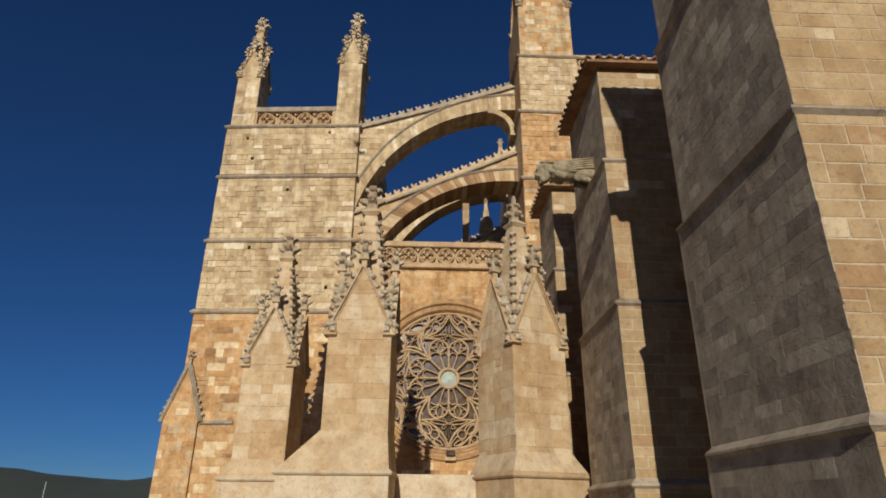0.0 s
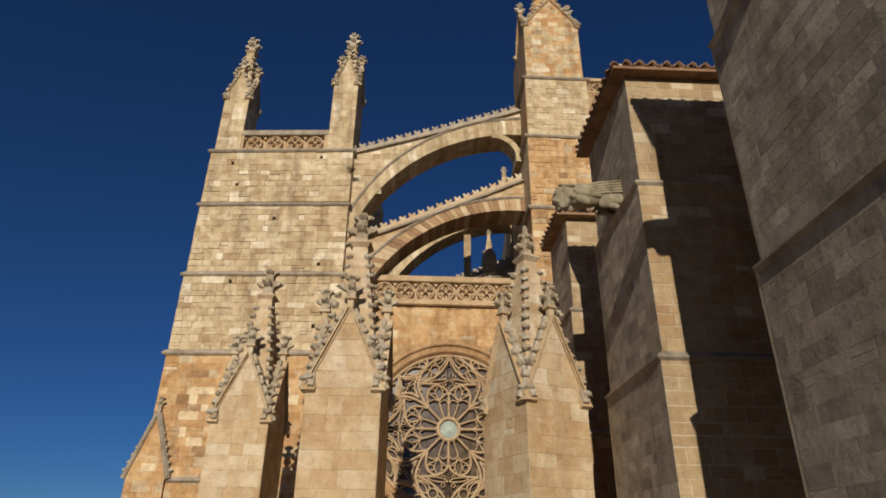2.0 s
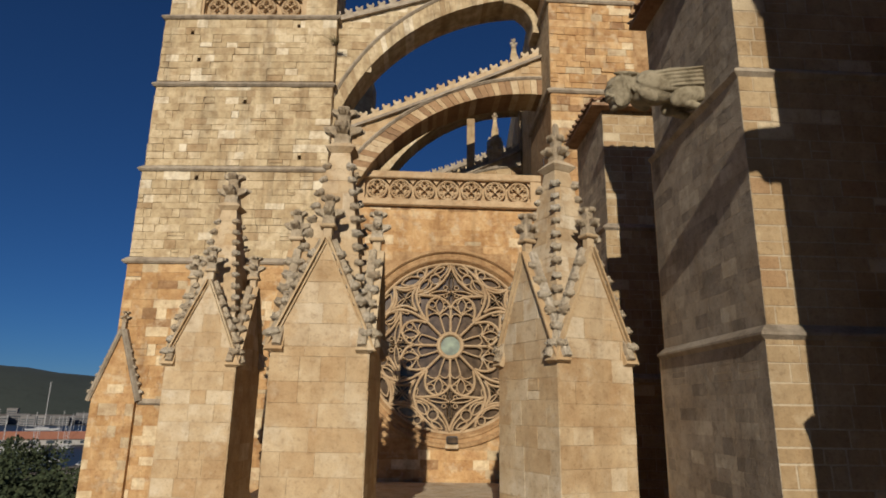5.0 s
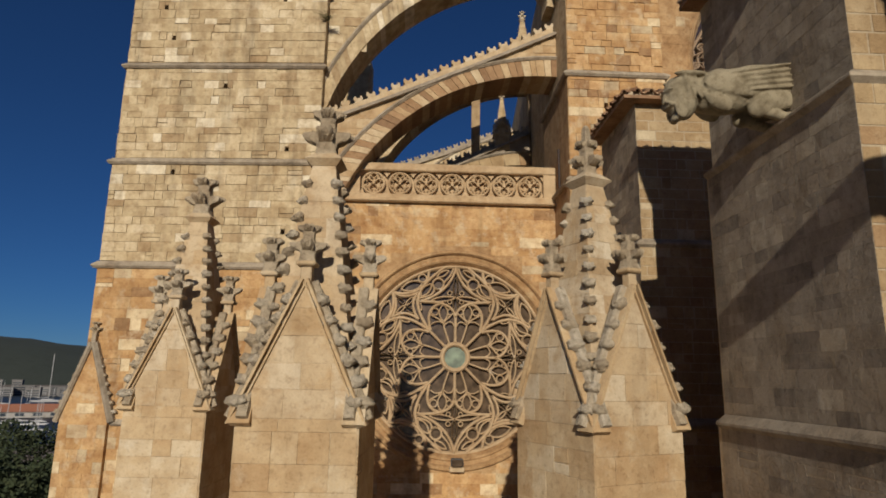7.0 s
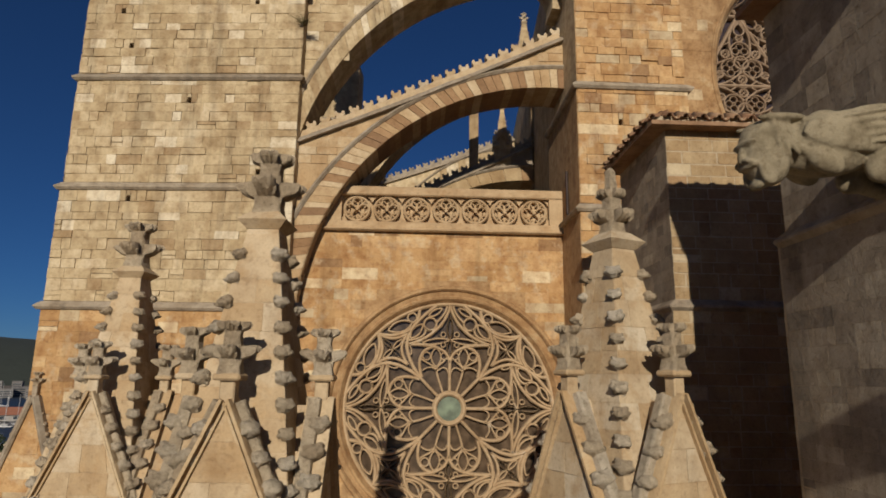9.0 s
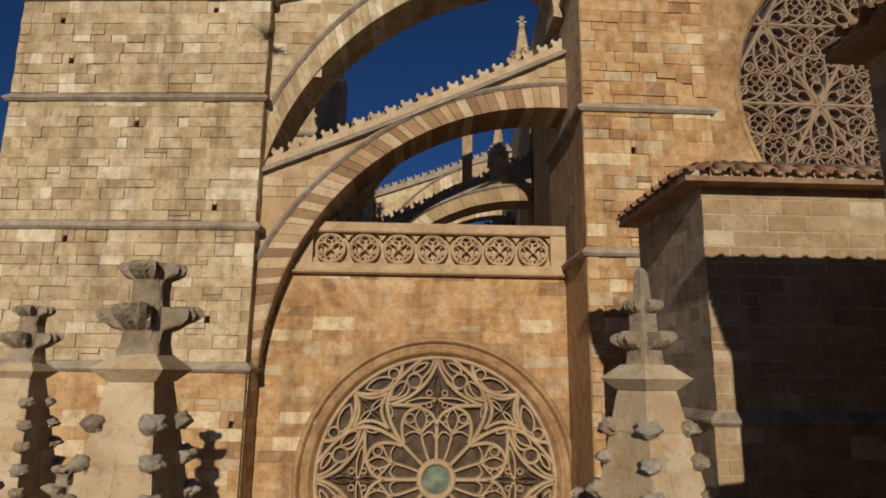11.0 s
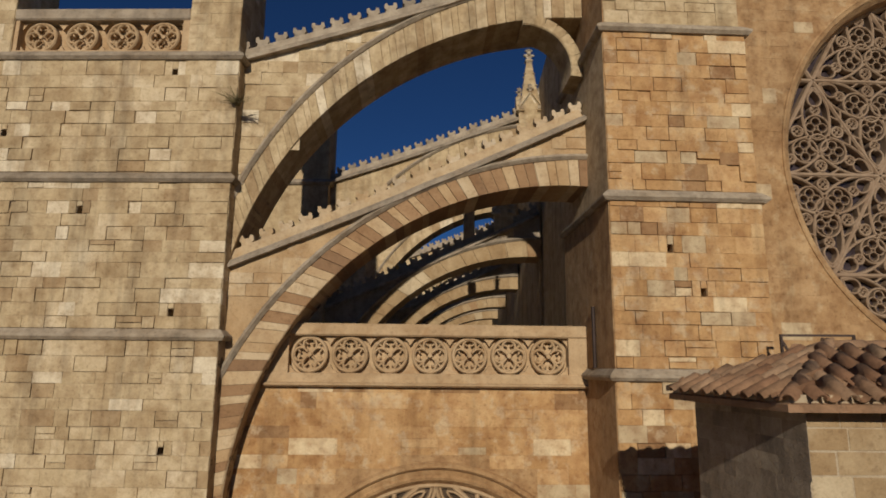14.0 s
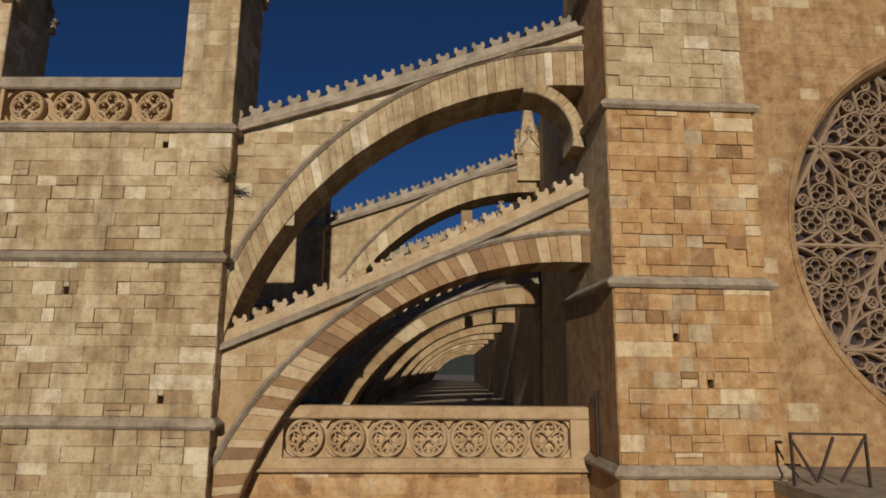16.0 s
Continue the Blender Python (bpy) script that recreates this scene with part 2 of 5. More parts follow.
def arc(cx, cz, r, a0, a1, n=24):
    return [(cx + r * math.cos(radians(a0 + (a1 - a0) * i / n)), cz + r * math.sin(radians(a0 + (a1 - a0) * i / n))) for i in range(n + 1)]


def bar_profile(w, d0, d1):
    """Stone bar: half width w, front at d0 with chamfers, back at d1."""
    return [(-w, d1), (-w, d0 + w * 0.9), (-w * 0.35, d0), (w * 0.35, d0), (w, d0 + w * 0.9), (w, d1)]


block_cache = {}


def block_mesh(w, h, d, mat, gap):
    """One squared stone: face at -y, chamfered, origin at the middle of its foot."""
    w, h = round(w, 1) if w > 0.45 else round(w, 2), round(h, 2)
    key = (w, h, d, mat.name, gap)
    if key not in block_cache:
        bm = bmesh.new()
        add_block(bm, 0, 0, w, h, d, lambda u, v, q: (u, q, v), 0.0, 0.003 if gap < 0.005 else 0.012, gap)
        me = bpy.data.meshes.new("stone")
        bmesh.ops.recalc_face_normals(bm, faces=bm.faces)
        bm.to_mesh(me); bm.free()
        me.materials.append(mat)
        block_cache[key] = me
    return block_cache[key]


def add_block(bm, u, v, w, h, d, to3, jut=0.0, wob=0.0, g=0.004):
    c = min(0.007 if g > 0.005 else 0.0035, d * 0.45)
    u0, u1, v0, v1 = u - w / 2 + g, u + w / 2 - g, v + g, v + h - g
    r = random.uniform
    corners = [(u0 + r(0, wob), v0 + r(0, wob)), (u1 - r(0, wob), v0 + r(0, wob)), (u1 - r(0, wob), v1 - r(0, wob)), (u0 + r(0, wob), v1 - r(0, wob))]
    cu, cv = (u0 + u1) / 2, (v0 + v1) / 2
    back = [bm.verts.new(to3(a, b, 0.0)) for a, b in corners]
    mid = [bm.verts.new(to3(a, b, -d - jut + c)) for a, b in corners]
    front = [bm.verts.new(to3(a + (c if a < cu else -c), b + (c if b < cv else -c), -d - jut)) for a, b in corners]
    bm.faces.new(front)
    for i in range(4):
        j = (i + 1) % 4
        bm.faces.new((back[i], back[j], mid[j], mid[i]))
        bm.faces.new((mid[i], mid[j], front[j], front[i]))


def stonework(parent, m, w0, w1, z0, z1, mat, course=0.41, mean=0.72, keep=None, picked=None, depth=0.026, rough=0.01, seed=1, limit=300, name="stone", holes=None, gap=0.0007):
    """Courses of squared stone over the face u in w0..w1, v in z0..z1 of the plane m (x along, -y out, z up).
    keep(u, v, w, h) says where stone is laid; picked(u, v) which stones are pieces of their own;
    holes gathers (u, v, width, height) of scaffold holes left open."""
    rnd = random.Random(seed)
    rest, v, count = bmesh.new(), z0, 0
    while v < z1 - 0.08:
        h = round(course * rnd.choice((0.8, 0.9, 1.0, 1.0, 1.08, 1.18)), 2)
        if v + h > z1 - 0.12:
            h = round(z1 - v, 2)
        u = w0
        first = True
        while u < w1 - 0.02:
            w = round(mean * rnd.choice((0.55, 0.75, 0.9, 1.0, 1.1, 1.25, 1.5)) * rnd.uniform(0.9, 1.1), 1)
            if first:
                w, first = round(mean * rnd.uniform(0.35, 1.2), 1), False
            if u + w > w1 - 0.3:
                w = round(w1 - u, 2)
            cu = u + w / 2
            if keep is None or keep(cu, v, w, h):
                jut = rnd.uniform(-rough, rough)
                if rnd.random() < 0.09:       # eaten away
                    jut -= depth * rnd.uniform(0.5, 0.85) * (rough > 0.008)
                if holes is not None and w > 0.6 and h > 0.34 and rnd.random() < 0.022:
                    hw_, hh = 0.19, 0.24
                    side = (w - hw_) / 2
                    to = lambda a, b, q: m @ Vector((a, q, b))
                    add_block(rest, u + side / 2, v, side, h, depth, to, jut, 0.01)
                    add_block(rest, u + w - side / 2, v, side, h, depth, to, jut, 0.01)
                    add_block(rest, cu, v + hh, hw_, h - hh, depth, to, jut, 0.01)
                    holes.append((cu, v, hw_ - 0.01, hh - 0.01))
                    u += w
                    continue
                if rnd.random() < 0.035 and h > 0.3:      # two thin stones in place of one
                    hh = round(h * rnd.uniform(0.4, 0.6), 2)
                    add_block(rest, cu, v, w, hh, depth, lambda a, b, q: m @ Vector((a, q, b)), jut, 0.02)
                    add_block(rest, cu, v + hh, w, h - hh, depth, lambda a, b, q: m @ Vector((a, q, b)), -jut, 0.02)
                    u += w
                    continue
                open_joint = 0.011 if rough > 0.008 and rnd.random() < 0.24 else gap
                if picked is not None and count < limit and picked(cu, v):
                    ob = bpy.data.objects.new(name, block_mesh(w, h, depth, mat, open_joint))
                    scene.collection.objects.link(ob)
                    ob.parent = parent
                    ob.matrix_basis = m @ Matrix.Translation((cu, -jut, v))
                    count += 1
                else:
                    add_block(rest, cu, v, w, h, depth, lambda a, b, q: m @ Vector((a, q, b)), jut, 0.04 if rough > 0.008 and rnd.random() < 0.16 else 0.002, open_joint)
            u += w
        v += h
    if len(rest.verts):
        ob = part("stonework", rest, mat, parent)
        tagged(ob, kind="stuff")
    else:
        rest.free()


def pierced_box(bm, x0, y0, z0, x1, y1, z1, holes, deep=0.4):
    """A block whose front (-y) is pierced by square pits (middle, foot, width, height)."""
    cells = [(u - w / 2, v, u + w / 2, v + h) for u, v, w, h in holes if z0 < v and v + h < z1]
    xs = sorted({x0, x1, *[c[0] for c in cells], *[c[2] for c in cells]})
    zs = sorted({z0, z1, *[c[1] for c in cells], *[c[3] for c in cells]})
    made = {}

    def at(x, y, z):
        key = (round(x, 4), round(y, 4), round(z, 4))
        if key not in made:
            made[key] = bm.verts.new(key)
        return made[key]
    for a, b in zip(xs, xs[1:]):
        for c, d in zip(zs, zs[1:]):
            if b - a < 1e-4 or d - c < 1e-4:
                continue
            u, v = (a + b) / 2, (c + d) / 2
            if any(q[0] < u < q[2] and q[1] < v < q[3] for q in cells):
                continue
            bm.faces.new((at(a, y0, c), at(b, y0, c), at(b, y0, d), at(a, y0, d)))
    for a, c, b, d in cells:
        p = [(a, c), (b, c), (b, d), (a, d)]
        f, k = [bm.verts.new((x, y0, z)) for x, z in p], [bm.verts.new((x, y0 + deep, z)) for x, z in p]
        bm.faces.new(k)
        for i in range(4):
            j = (i + 1) % 4
            bm.faces.new((f[i], f[j], k[j], k[i]))
    v = [bm.verts.new((x, y, z)) for z in (z0, z1) for y in (y0, y1) for x in (x0, x1)]
    for f in ((0, 1, 3, 2), (4, 6, 7, 5), (2, 3, 7, 6), (0, 2, 6, 4), (1, 5, 7, 3)):
        bm.faces.new([v[i] for i in f])


def string_course(bm, pts, out=0.16, h=0.34):
    """A weathered string: sloping top, flat drip, along the plan line pts = (x, y, z) with outward side to the right."""
    prof = [(0.0, 0.0), (out * 0.55, 0.0), (out, h * 0.28), (out, h * 0.45), (0.0, h)]
    n, rings = len(pts), []
    for i in range(n):
        p = Vector(pts[i])
        a, b = Vector(pts[max(i - 1, 0)]), Vector(pts[min(i + 1, n - 1)])
        d1 = ((p - a) if i else (b - p)).normalized()
        d2 = ((b - p) if i < n - 1 else (p - a)).normalized()
        t = (d1 + d2).normalized()
        k = 1 / max(0.4, t.dot(d1))
        o = Vector((t.y, -t.x, 0)) * k
        rings.append([bm.verts.new(p + o * s + Vector((0, 0, z))) for s, z in prof])
    m = len(prof)
    for i in range(n - 1):
        for j in range(m):
            bm.faces.new((rings[i][j], rings[i][(j + 1) % m], rings[i + 1][(j + 1) % m], rings[i + 1][j]))
    bm.faces.new(rings[0]); bm.faces.new(rings[-1][::-1])


# ---- ground and distance ----
def ground_height(x, y):
    """Terrace, wooded bank below it, then the shore."""
    ease = lambda v: v * v * (3 - 2 * v)
    a = ease(min(1.0, max(0.0, (-x - 26) / 12)))
    b = ease(min(1.0, max(0.0, (-x - 72) / 20)))
    return -12 * a - 10.4 * b


bm = bmesh.new()
xs = [-4800, -2500, -1200, -600, -300, -150, -95, -90, -84, -78, -72, -55, -40, -36, -32, -28, -24, -10, 10, 40, 120, 400, 1200, 4800]
ys = [-4800, -1500, -500, -150, -50, 0, 50, 100, 200, 400, 800, 1600, 3000, 4800]
grid = [[bm.verts.new((x, y, ground_height(x, y))) for x in xs] for y in ys]
for j in range(len(ys) - 1):
    for i in range(len(xs) - 1):
        bm.faces.new((grid[j][i], grid[j][i + 1], grid[j + 1][i + 1], grid[j + 1][i]))
earth = material("paving_and_earth", [(0.0, (0.16, 0.13, 0.10)), (1.0, (0.24, 0.20, 0.15))], grain=1.0)
tagged(finish("ground", bm, earth, smooth=True), "pale paved terrace falling to the harbour shore", "ground", kind="structure")

# ---- outer buttress on the flank ----
ANG = math.degrees(math.atan2(38.3 - 38.95, 9.6))
BUT = pose(-14.5, 38.95, 0, 0, 0, ANG)      # x runs 0..9.66 along its front
BW = 9.66
buttress = thing("buttress", BUT, "tall cream limestone buttress with string courses and coursed ashlar", "buttress")
for i, (z, o, e) in enumerate(((31.75, 0.04, 0.0), (27.55, 0.04, 0.0), (22.6, 0.0, 0.06), (17.6, -0.08, 0.12))):
    bm = bmesh.new()
    string_course(bm, [(-e - 0.02, 2.6, z), (-e - 0.02, o, z), (BW + e, o, z), (BW + e, 2.6, z)][0:4], 0.2, 0.34)
    part("string_course", bm, weathered, buttress)
I4 = Matrix()
upper_holes, mid_holes, low_holes = [], [], []
stonework(buttress, pose(0, 0.04, 0), 0, BW, 27.9, 31.75, cream, seed=3, rough=0.012, depth=0.05, picked=lambda u, v: u > 3, limit=90, holes=upper_holes)
stonework(buttress, pose(0, 0.04, 0), 0, BW, 22.95, 27.55, cream, seed=4, rough=0.012, depth=0.05, picked=lambda u, v: u > 3, limit=110, holes=upper_holes)
stonework(buttress, pose(0, 0.0, 0), -0.1, BW + 0.06, 17.95, 22.6, cream, seed=5, rough=0.012, depth=0.05, picked=lambda u, v: u > 4, limit=100, holes=mid_holes)
stonework(buttress, pose(0, -0.08, 0), -0.1, BW + 0.12, 3.0, 17.6, gold, seed=6, course=0.47, mean=0.85, rough=0.006, depth=0.03, holes=low_holes)
bm = bmesh.new(); pierced_box(bm, 0, 0.04, 22.8, BW, 2.6, 31.9, upper_holes); part("stage", bm, joint, buttress)
bm = bmesh.new(); pierced_box(bm, -0.1, 0.0, 17.8, BW + 0.06, 2.7, 22.8, mid_holes); part("stage", bm, joint, buttress)
bm = bmesh.new(); pierced_box(bm, -0.1, -0.08, 0, BW + 0.12, 2.8, 17.8, low_holes); part("stage", bm, joint, buttress)
for z0, z1, e in ((22.95, 31.75, 0.0), (3, 17.6, 0.1)):
    stonework(buttress, pose(-e, 0, 0, 0, 0, -90), -2.6, 0, z0, z1, cream, seed=7)
    stonework(buttress, pose(BW + e * 1.2, 0.04, 0, 0, 0, 90), 0, 2.5, z0, z1, cream, seed=8)

# ---- rose wall ----
WY = 39.5
rose_wall = thing("wall_rose", pose(0, 0, 0), "golden ashlar end wall pierced by a round traceried window", "wall", kind="structure")
RC, RR, RO = (1.83, 13.9), 4.33, 4.95


def ring_wall(bm, x0, x1, z0, z1, c, r, y0, y1, n=64):
    """A wall slab with a round hole."""
    hole = [(c[0] + r * math.cos(2 * math.pi * i / n), c[1] + r * math.sin(2 * math.pi * i / n)) for i in range(n)]
    outer = []
    for i in range(n):
        a = 2 * math.pi * i / n
        dx, dz = math.cos(a), math.sin(a)
        k = min(((x1 - c[0]) / dx if dx > 1e-9 else 1e9), ((x0 - c[0]) / dx if dx < -1e-9 else 1e9), ((z1 - c[1]) / dz if dz > 1e-9 else 1e9), ((z0 - c[1]) / dz if dz < -1e-9 else 1e9))
        outer.append((c[0] + dx * k, c[1] + dz * k))
    V = {}
    for y in (y0, y1):
        V[y] = ([bm.verts.new((u, y, v)) for u, v in hole], [bm.verts.new((u, y, v)) for u, v in outer])
        H, O = V[y]
        for i in range(n):
            j = (i + 1) % n
            bm.faces.new((H[i], H[j], O[j], O[i]))
    for i in range(n):
        j = (i + 1) % n
        bm.faces.new((V[y0][0][i], V[y1][0][i], V[y1][0][j], V[y0][0][j]))
    cs = [(x0, z0), (x1, z0), (x1, z1), (x0, z1)]
    for k, (u, v) in enumerate(cs):     # close the corners
        for y in (y0, y1):
            O = V[y][1]
            a = math.atan2(v - c[1], u - c[0]) % (2 * math.pi)
            i = int(a / (2 * math.pi) * n) % n
            p = bm.verts.new((u, y, v))
            bm.faces.new((O[i], p, O[(i + 1) % n]))


bm = bmesh.new()
ring_wall(bm, -5.2, 6.75, 0, 21.3, RC, RO - 0.05, WY + 0.02, WY + 1.5)
part("core", bm, plaster, rose_wall)


def low_arch_z(x):
    """Height of the lower flyer's under-edge above x."""
    d = 10.58 ** 2 - (x - 6.04) ** 2
    return 17.25 + math.sqrt(d) if d > 0 else 0


stonework(rose_wall, pose(0, WY + 0.02, 0), -5.1, 6.72, 3, 21.25, gold, course=0.46, mean=1.05, seed=11, depth=0.007,
          keep=lambda u, v, w, h: math.hypot(u - RC[0], v + h / 2 - RC[1]) > RO + 0.1 + 0.25 * w, picked=lambda u, v: v > 7.5, limit=299, rough=0.004)
# round frame of the window: stepped rings
bm = bmesh.new()
sweep(bm, arc(*RC, RO - 0.03, 0, 360, 96)[:-1], [(-0.16, WY + 0.5), (-0.16, WY - 0.02), (-0.1, WY - 0.11), (0.0, WY - 0.12), (0.06, WY - 0.04), (0.1, WY + 0.06), (0.26, WY + 0.1), (0.32, WY + 0.05), (0.4, WY + 0.08), (0.56, WY + 0.34), (0.6, WY + 0.4), (0.6, WY + 0.9), (-0.16, WY + 0.9)], wall_xz, True)
part("window_surround", bm, plaster, rose_wall)


# ---- rose window ----
def petal_curve(p0, p1, p2, p3, n=10):
    out = []
    for i in range(n + 1):
        t = i / n
        a, b, c, d = (1 - t) ** 3, 3 * t * (1 - t) ** 2, 3 * t * t * (1 - t), t ** 3
        out.append((a * p0[0] + b * p1[0] + c * p2[0] + d * p3[0], a * p0[1] + b * p1[1] + c * p2[1] + d * p3[1]))
    return out


def polar(r, deg):
    return (RC[0] + RR * r * math.cos(radians(deg)), RC[1] + RR * r * math.sin(radians(deg)))


rose = thing("window_rose", pose(0, 0, 0), "round gothic window with flowing eight-petal stone tracery", "window", kind="structure")
FY, BY = WY + 0.28, WY + 0.66
bm = bmesh.new()
prism(bm, arc(*RC, RR + 0.1, 0, 360, 64)[:-1], wall_xz, WY + 0.56, WY + 0.59)
part("glazing", bm, glass, rose, "dark leaded glass")
bm = bmesh.new()
prism(bm, arc(*RC, RR * 0.125, 0, 360, 32)[:-1], wall_xz, WY + 0.4, WY + 0.46)
part("hub_pane", bm, hub_glass, rose, "pale green centre pane")
bm = bmesh.new()
sweep(bm, arc(*RC, RR * 0.14, 0, 360, 40)[:-1], bar_profile(0.11, FY - 0.06, BY), wall_xz, True)
part("hub_ring", bm, tracery, rose)
bm = bmesh.new()
sweep(bm, arc(*RC, RR, 0, 360, 96)[:-1], bar_profile(0.09, FY, BY), wall_xz, True)
part("rim", bm, tracery, rose)


def tracery_curve(bm, pts, w, lift=0.0):
    sweep(bm, pts, bar_profile(w, FY - lift, BY - 0.05), wall_xz)


def turned(a, s):
    """Maps (across, out) in radii, on the axis at angle a and mirrored by s, to the wall."""
    ca, sa = math.cos(radians(a)), math.sin(radians(a))
    return lambda u, v: (RC[0] + RR * (v * ca - s * u * sa), RC[1] + RR * (v * sa + s * u * ca))


def bow(bm, f, c, w, lift=0.0, n=10):
    tracery_curve(bm, petal_curve(*[f(*p) for p in c], n), w, lift)


def ringlet(bm, f, u, v, r, w):
    tracery_curve(bm, arc(*f(u, v), RR * r, 0, 360, 14), w)


def loop(bm, f, p, q, width, w):
    """Pointed oval loop from p to q."""
    dx, dy = q[0] - p[0], q[1] - p[1]
    L = math.hypot(dx, dy)
    nx, ny = -dy / L * width, dx / L * width
    for e in (-1, 1):
        bow(bm, f, [p, (p[0] + 0.3 * dx + e * nx, p[1] + 0.3 * dy + e * ny), (p[0] + 0.75 * dx + e * nx, p[1] + 0.75 * dy + e * ny), q], w, n=7)


for k in range(4):
    a = 90 + 90 * k
    main, small = bmesh.new(), bmesh.new()
    tracery_curve(main, [polar(0.16, a), polar(0.45, a)], 0.064, 0.05)
    tracery_curve(main, [polar(0.16, a + 45), polar(0.43, a + 45)], 0.064, 0.05)
    for s in (-1, 1):
        f = turned(a, s)
        # concave four-pointed star on the axis
        bow(main, f, [(0, 0.43), (0.015, 0.56), (0.14, 0.605), (0.40, 0.60)], 0.064, 0.05)
        bow(main, f, [(0.40, 0.60), (0.20, 0.65), (0.03, 0.80), (0, 0.99)], 0.064, 0.05)
        # great petal round it, from the fork of the next spoke out to the rim
        bow(main, f, [(0.28, 0.28), (0.50, 0.58), (0.46, 0.74), (0.13, 0.985)], 0.068, 0.04, 14)
        # head of the inner lobe
        bow(main, f, [(0.27, 0.29), (0.32, 0.45), (0.29, 0.57), (0.13, 0.585)], 0.065, 0.03)
        # lancets, eyelets and trefoil within the lobe
        bow(small, f, [(0.065, 0.15), (0.10, 0.25), (0.12, 0.30), (0.13, 0.37)], 0.042)
        bow(small, f, [(0.13, 0.36), (0.11, 0.42), (0.05, 0.43), (0.01, 0.50)], 0.036)
        bow(small, f, [(0.13, 0.36), (0.17, 0.42), (0.23, 0.42), (0.285, 0.47)], 0.036)
        bow(small, f, [(0.012, 0.33), (0.03, 0.40), (0.08, 0.39), (0.122, 0.345)], 0.03)
        bow(small, f, [(0.122, 0.345), (0.15, 0.39), (0.21, 0.40), (0.265, 0.35)], 0.03)
        loop(small, f, (0.13, 0.385), (0.135, 0.57), 0.062, 0.032)
        ringlet(small, f, 0.052, 0.49, 0.034, 0.026)
        ringlet(small, f, 0.225, 0.49, 0.038, 0.026)
        # foils of the star
        loop(small, f, (0.0, 0.65), (0.27, 0.615), 0.035, 0.034)
        loop(small, f, (0.0, 0.65), (0.0, 0.87), 0.034, 0.03)
        loop(small, f, (0.0, 0.65), (0.0, 0.49), 0.034, 0.03)
        ringlet(small, f, 0.066, 0.70, 0.024, 0.024)
        ringlet(small, f, 0.066, 0.60, 0.022, 0.024)
        # scroll and drops between star and petal
        ringlet(small, f, 0.195, 0.80, 0.062, 0.045)
        bow(small, f, [(0.03, 0.98), (0.05, 0.88), (0.10, 0.86), (0.135, 0.81)], 0.042)
        bow(small, f, [(0.245, 0.765), (0.22, 0.70), (0.28, 0.655), (0.40, 0.64)], 0.045)
        bow(small, f, [(0.07, 0.80), (0.12, 0.73), (0.20, 0.72), (0.25, 0.76)], 0.036)
        loop(small, f, (0.27, 0.80), (0.385, 0.66), 0.05, 0.036)
        loop(small, f, (0.08, 0.955), (0.21, 0.875), 0.035, 0.034)
        # star on the diagonal
        g = turned(a + 45, s)
        bow(main, g, [(0, 0.985), (0.03, 0.88), (0.08, 0.82), (0.20, 0.79)], 0.06, 0.02)
        bow(main, g, [(0.18, 0.785), (0.07, 0.76), (0.02, 0.70), (0, 0.57)], 0.06, 0.02)
        loop(small, g, (0, 0.785), (0.13, 0.785), 0.026, 0.03)
        loop(small, g, (0, 0.785), (0, 0.91), 0.026, 0.026)
        loop(small, g, (0, 0.785), (0, 0.66), 0.026, 0.026)
        bow(small, g, [(0.005, 0.50), (0.05, 0.60), (0.10, 0.66), (0.13, 0.75)], 0.032)
        loop(small, g, (0.09, 0.62), (0.135, 0.74), 0.03, 0.026)
        # drop along the rim
        bow(main, g, [(0, 0.985), (0.09, 0.83), (0.30, 0.72), (0.45, 0.875)], 0.07, 0.03)
        loop(small, g, (0.09, 0.945), (0.31, 0.835), 0.07, 0.036)
        ringlet(small, g, 0.345, 0.87, 0.045, 0.034)
    part("tracery_rib", main, tracery, rose)
    part("tracery_cusp", small, tracery, rose)


